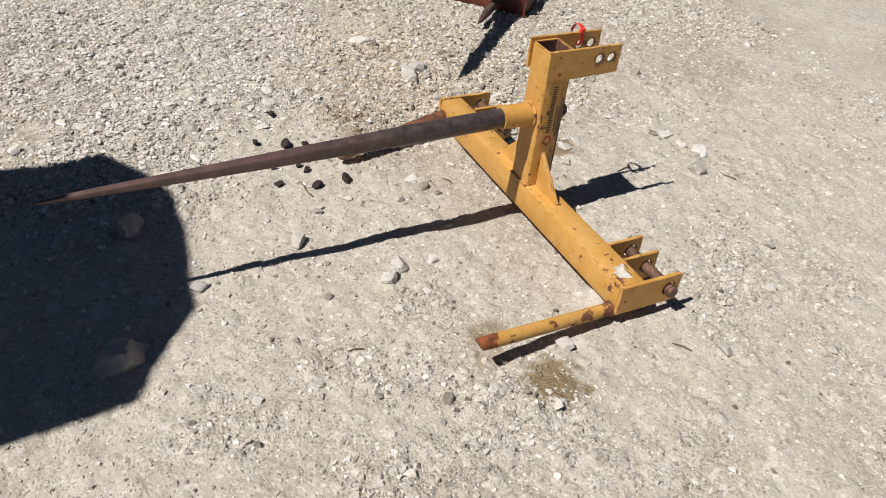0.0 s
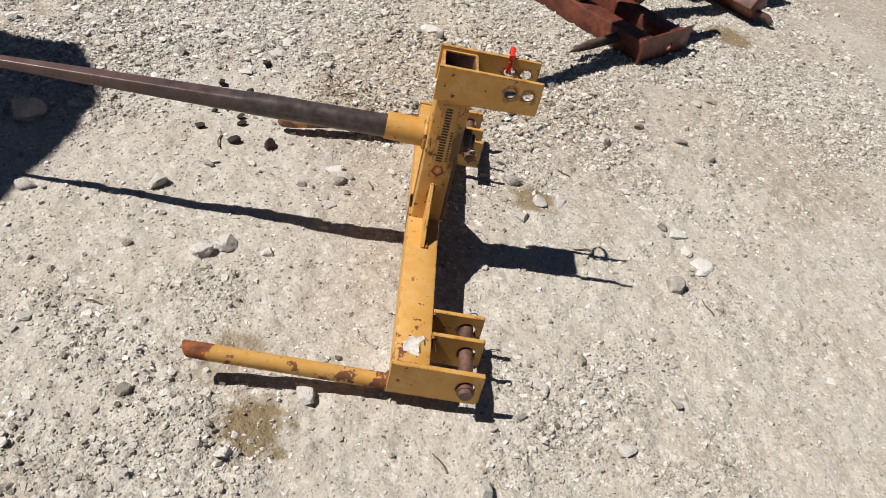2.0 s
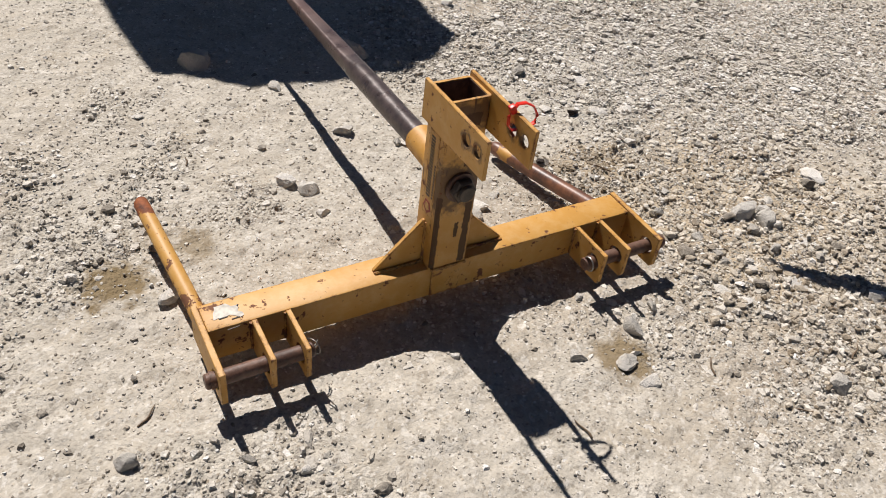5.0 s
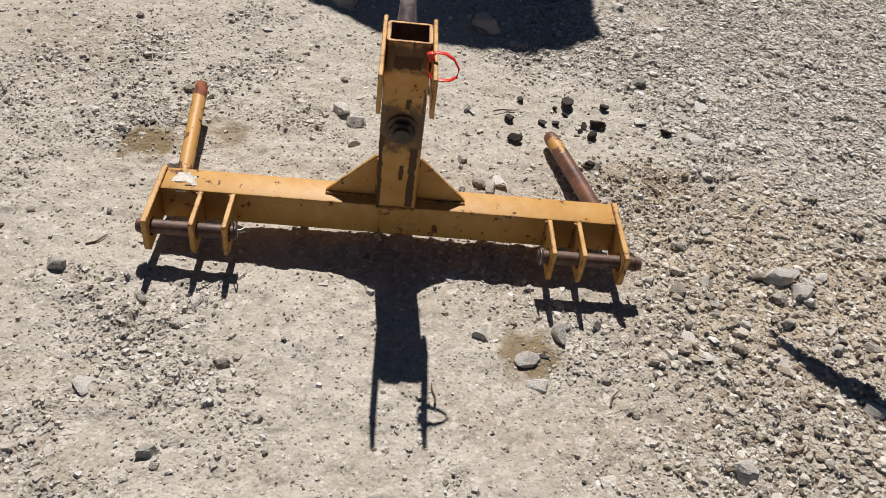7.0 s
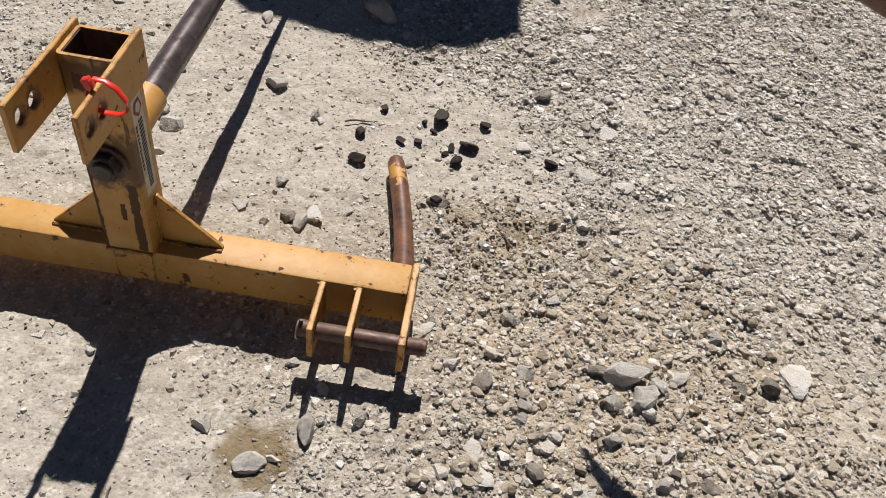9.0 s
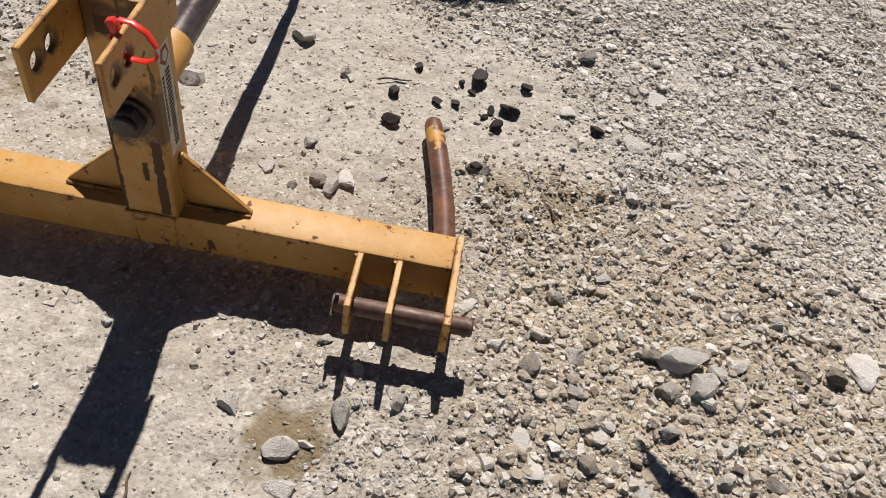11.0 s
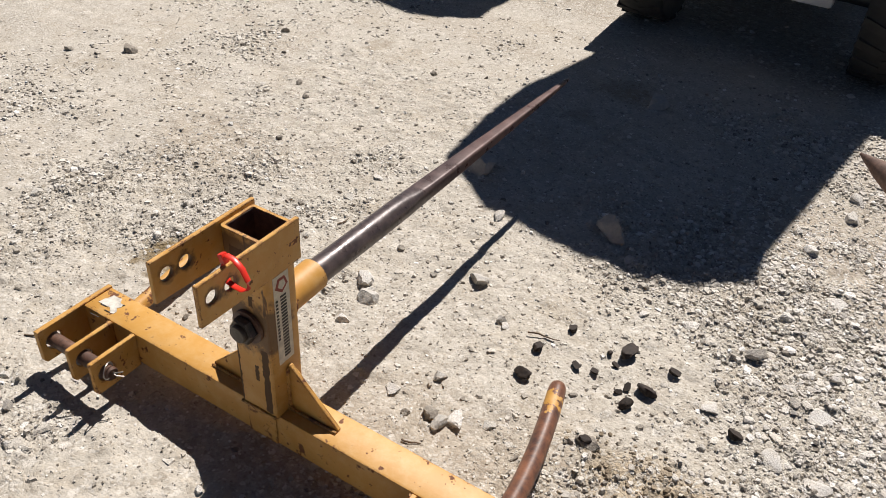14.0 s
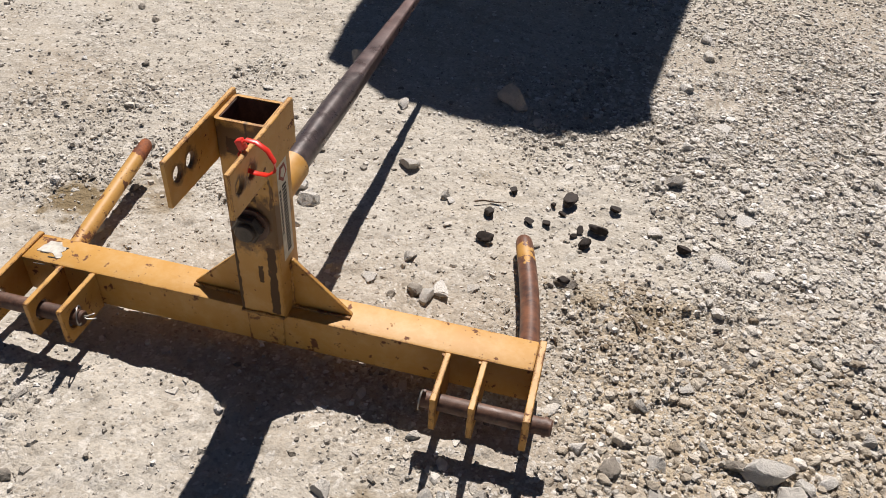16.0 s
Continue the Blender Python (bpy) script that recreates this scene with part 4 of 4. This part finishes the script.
    # cable tie through the inner hole of one top plate
    bend = [(0.043, 0.531), (0.050, 0.541), (0.066, 0.541), (0.082, 0.532), (0.092, 0.515), (0.090, 0.499), (0.078, 0.490), (0.060, 0.488), (0.046, 0.490), (0.038, 0.500), (0.037, 0.516), (0.041, 0.528)]
    pts = [(x, -0.150 - 0.10 * (x - 0.05), z) for x, z in bend]
    tie = part("cable_tie", sweep(pts, [0.0052] * len(pts), 10, flat=0.32), M_TIE, t, "bright red plastic cable tie")
    part("tie_head", moved(box(-0.0055, 0.0055, -0.0055, 0.0055, -0.004, 0.012, 0.0015), pose(pts[0][0], pts[0][1], pts[0][2] - 0.003, 0, -22, 0)), M_TIE, tie)
    return t


bale_spear()


# ---- the rusted red bale frame ----
def along(a, b, w, h, bevel=0.004, roll=0.0):
    """A square bar from a to b."""
    a, b = Vector(a), Vector(b)
    d = (b - a).normalized()
    side = d.cross(Vector((0, 0, 1)) if abs(d.z) < 0.95 else Vector((0, 1, 0))).normalized()
    top = side.cross(d)
    m = Matrix((side, d, top)).transposed().to_4x4()
    m.translation = a
    return moved(box(-w / 2, w / 2, 0, (b - a).length, -h / 2, h / 2, bevel), m @ pose(0, 0, 0, 0, roll, 0))


def red_frame():
    # x runs along the rails, y the way the spear points
    t = thing("rusty_bale_spear", (1.29, -0.805, 0), "rust-red welded bale frame with prongs standing on gravel", "bale spear", "bale spears", yaw=43.9)
    part("front_rail", box(0.008, 0.792, -0.098, -0.008, 0.004, 0.090, 0.008), M_RED, t)
    part("rear_rail", box(0.008, 0.792, -0.308, -0.226, 0.004, 0.086, 0.008), M_RED, t)
    for x in (-0.006, 0.794):
        out = [(0.0, 0.0), (0.0, 0.105), (-0.322, 0.105), (-0.322, 0.0)]
        m = Matrix(((0, 0, 1, x), (1, 0, 0, 0), (0, 1, 0, 0), (0, 0, 0, 1)))
        part("end_plate", moved(plate(out, 0.012, ((-0.19, 0.045, 0.017),)), m), M_RED, t, "flat rusted end plate with a bolt hole")
    for x, ln in ((0.125, 0.27), (0.735, 0.30)):
        part("prong", sweep([(x, -0.01, 0.050), (x, ln * 0.55, 0.050), (x, ln * 0.85, 0.046), (x, ln, 0.042)], [0.019, 0.018, 0.011, 0.002], 14), M_PRONG_DARK, t, "short pointed dark brown prong")
    part("post", box(0.346, 0.416, -0.088, -0.018, 0.086, 0.74, 0.007), M_RED, t)
    part("sleeve", along((0.381, -0.14, 0.678), (0.385, 0.42, 0.728), 0.10, 0.10, 0.012), M_RED, t)
    part("spear", sweep([(0.385, 0.40, 0.742), (0.386, 0.8, 0.757), (0.386, 0.98, 0.757), (0.386, 1.06, 0.757), (0.386, 1.11, 0.757), (0.386, 1.153, 0.757)], [0.034, 0.030, 0.027, 0.0205, 0.0125, 0.002], 20), M_BROWN, t, "brown steel spear with a cone point")
    for x in (0.30, 0.50):
        part("brace", along((x, -0.30, 0.085), (x, -1.15, 0.43), 0.066, 0.066, 0.006), M_RED, t)
    part("rear_beam", along((0.03, -0.93, 0.080), (0.86, -0.93, 0.080), 0.108, 0.108, 0.008, roll=42), M_RED, t)
    part("rear_post", along((0.40, -0.735, 0.20), (0.655, -0.715, 0.355), 0.10, 0.10, 0.008), M_RED, t)
    # ears take a darker steel than the frame to paint in their black shadow
    for y in (-0.680, -0.764):
        ear = plate([(-0.03, -0.05), (0.09, -0.05), (0.115, -0.02), (0.115, 0.02), (0.09, 0.05), (-0.03, 0.05)], 0.014, ((0.075, 0.0, 0.013),))
        part("ear", moved(ear, pose(0.655, y, 0.355, 90, -31, 0)), M_CHANNEL, t, "rusted clevis ear with a hole, toned dark for shadow")
    tab = plate([(0, -0.028), (0.15, -0.028), (0.17, 0), (0.15, 0.028), (0, 0.028)], 0.012, ((0.13, 0, 0.011),))
    part("tab", moved(tab, pose(0.54, -0.72, 0.205, 90, 12, 0)), M_CHANNEL, t)
    part("hook", sweep([(0.04, -0.93, 0.05), (-0.02, -0.945, 0.045), (-0.045, -0.95, 0.03)], [0.016, 0.016, 0.012], 12), M_CHANNEL, t)
    out = [(-0.09, 0.60), (-0.09, 0.74), (-0.22, 0.74), (-0.27, 0.70), (-0.24, 0.64)]
    m = Matrix(((0, 0, 1, 0.345), (1, 0, 0, 0), (0, 1, 0, 0), (0, 0, 0, 1)))
    part("lug", moved(plate(out, 0.014, ((-0.20, 0.69, 0.016),)), m), M_RED, t)
    return t


red_frame()


# ---- implement lying beyond it ----
def skid_frame():
    t = thing("skid_frame", (3.30, 0.50, 0), "dark rusted steel channel frame lying on gravel", "implement", yaw=-79)
    part("rail", join(box(0, 2.2, -0.004, 0.004, 0.0, 0.060, 0.001), box(0, 2.2, 0.0, 0.06, 0.052, 0.060, 0.001), box(0, 2.2, 0.0, 0.07, 0.0, 0.008, 0.001)), M_CHANNEL, t)
    part("inner_angle", box(0, 2.2, 0.075, 0.11, 0.0, 0.045, 0.004), M_CHANNEL, t)
    part("upright", box(0.0, 0.13, 0.0, 0.03, 0.060, 0.42, 0.004), M_CHANNEL, t)
    part("brace", along((0.06, 0.05, 0.30), (0.22, 0.05, 0.055), 0.03, 0.05, 0.003), M_CHANNEL, t)
    part("top_beam", along((0.10, 0.03, 0.320), (1.24, 0.03, 0.250), 0.06, 0.24, 0.010), M_RED, t, "heavy rust-red upper beam")
    part("bent_rod", sweep([(0.50, -0.012, 0.057), (0.74, -0.014, 0.054), (0.80, -0.014, 0.036), (0.83, -0.014, 0.010)], [0.007] * 4, 8), M_CHANNEL, t)
    return t


skid_frame()


# ---- rusted implement standing past the gravel ----
def rusted_stand():
    t = thing("rusted_stand", (1.66, 1.86, 0), "rust-brown steel implement stand with one maroon prong", "implement", yaw=4)
    part("foot_beam", box(0.0, 0.95, 0.0, 0.10, 0.0, 0.10, 0.006), M_BROWN, t)
    part("upright", box(0.02, 0.10, 0.02, 0.09, 0.10, 0.37, 0.005), M_BROWN, t)
    part("upright", box(0.82, 0.90, 0.02, 0.09, 0.10, 0.37, 0.005), M_BROWN, t)
    part("top_beam", box(-0.04, 0.95, 0.0, 0.10, 0.30, 0.38, 0.006), M_BROWN, t)
    part("prong", sweep([(0.0, 0.05, 0.06), (-0.05, 0.03, 0.06), (-0.09, -0.02, 0.04), (-0.115, -0.07, 0.02)], [0.020, 0.020, 0.016, 0.005], 12), M_RED, t, "short maroon prong")
    return t


rusted_stand()


# ---- parked utility vehicle ----
def tyre_bm(r, w):
    bm = bmesh.new()
    prof = [(0.55, -0.42), (0.80, -0.50), (0.93, -0.49), (0.985, -0.40), (1.0, -0.2), (1.0, 0.2), (0.985, 0.40), (0.93, 0.49), (0.80, 0.50), (0.55, 0.42)]
    n = 40
    rows = [[bm.verts.new((b * w, a * r * math.cos(2 * math.pi * k / n), a * r * math.sin(2 * math.pi * k / n))) for k in range(n)] for a, b in prof]
    for p, q in zip(rows, rows[1:] + rows[:1]):
        for k in range(n):
            bm.faces.new((p[k], p[(k + 1) % n], q[(k + 1) % n], q[k]))
    return bm


def utility_vehicle():
    t = thing("utility_vehicle", (0.245, 2.66, 0), "parked white utility vehicle with black knobbly tyres and a roof", "vehicle", "parked vehicles")
    for x, shift in ((-0.51, 0.08), (0.455, 0.0)):
        for y in (shift, 1.75 + shift):
            w = part("wheel", moved(sweep([(-0.08, 0, 0), (0.08, 0, 0)], [0.155, 0.155], 28), pose(x, y, 0.28)), M_BLACK, t)
            part("tyre", moved(tyre_bm(0.28, 0.21), pose(x, y, 0.28)), M_TYRE, w, "black rubber tyre")
            lugs = []
            for k in range(22):
                for sgn in (-1, 1):
                    lugs.append(moved(box(-0.05, 0.05, -0.016, 0.016, 0.273, 0.291, 0), pose(x + sgn * 0.053, y, 0.291) @ pose(0, 0, 0, 360 * (k + 0.25 * sgn) / 22, 0, 0) @ pose(0, 0, 0, 0, 0, 18 * sgn)))
            part("tread", join(*lugs), M_TYRE, w, smooth=0)
    part("chassis", box(-0.40, 0.36, 0.02, 2.05, 0.25, 0.37, 0.02), M_BLACK, t)
    part("axle", sweep([(-0.44, 0.08, 0.28), (0.38, 0.0, 0.28)], [0.03, 0.03], 14), M_BLACK, t)
    part("body", box(-0.52, 0.42, 0.10, 2.15, 0.36, 0.86, 0.05), M_GREEN, t)
    part("bumper", box(-0.13, 0.22, -0.08, -0.03, 0.235, 0.52, 0.015), M_WHITE, t, "white front panel")
    part("cowl", box(-0.58, 0.36, -0.10, 0.9, 0.45, 0.98, 0.06), M_WHITE, t)
    for x, y, tx in ((-0.50, 0.25, -0.55), (0.30, 0.25, 0.20), (-0.50, 1.15, -0.58), (0.36, 1.15, 0.36)):
        part("roof_post", along((x, y, 0.80), (tx, y - 0.1, 1.824), 0.045, 0.045, 0.006), M_BLACK, t)
    # unseen roof, its outline worked back from the shadow it has to cast
    out = [(-0.695, -0.225), (-0.595, -0.295), (-0.45, -0.408), (-0.35, -0.418), (-0.156, -0.448), (0.03, -0.452), (0.134, -0.415), (0.24, -0.345), (0.285, -0.312), (0.275, -0.160),
           (0.335, 0.30), (0.375, 0.62), (0.441, 1.06), (0.46, 1.30), (-0.56, 1.30), (-0.61, 1.07), (-0.735, 0.38), (-0.725, 0.06)]
    part("roof", moved(plate(out, 0.045, (), 0.006), pose(0, 0, 1.82)), M_BLACK, t)
    return t


# unseen copy, added to cast the second ground shadow; the real caster is unknown
copy_thing(utility_vehicle(), pose(-1.255, 3.86, 0))


# ---- dry twigs on the dirt ----
TWIGS = [(0.30, 0.52, 0.075, 12), (0.66, 0.22, 0.06, 130), (-0.62, -0.12, 0.05, 40), (0.10, -0.47, 0.05, 95), (-0.05, -0.78, 0.06, 15), (0.45, -0.45, 0.045, 60),
         (0.55, -0.62, 0.05, 150), (0.78, -0.55, 0.06, 30), (-0.35, 0.62, 0.04, 80), (0.22, 0.10, 0.04, 20)]
M_TWIG = plain_material("dry twig", (0.16, 0.11, 0.07), 0.85, grain=60, vary=0.4)
for i, (x, y, ln, yaw) in enumerate(TWIGS):
    rng = random.Random(i + 200)
    pts = [(ln * (k / 6 - 0.5), 0.05 * ln * math.sin(k + i), 0.0015 * rng.random()) for k in range(7)]
    ob = new("twig", to_mesh("twig", sweep(pts, [0.0021, 0.0022, 0.0020, 0.0019, 0.0017, 0.0014, 0.0009], 6), M_TWIG, 1.0))
    ob.matrix_basis = pose(x, y, float(height(x, y)[0]) + 0.003, rng.uniform(-4, 4), rng.uniform(-4, 4), yaw)
    tagged(ob, "thin dry brown twig lying on dirt", "twig", "dry twigs")
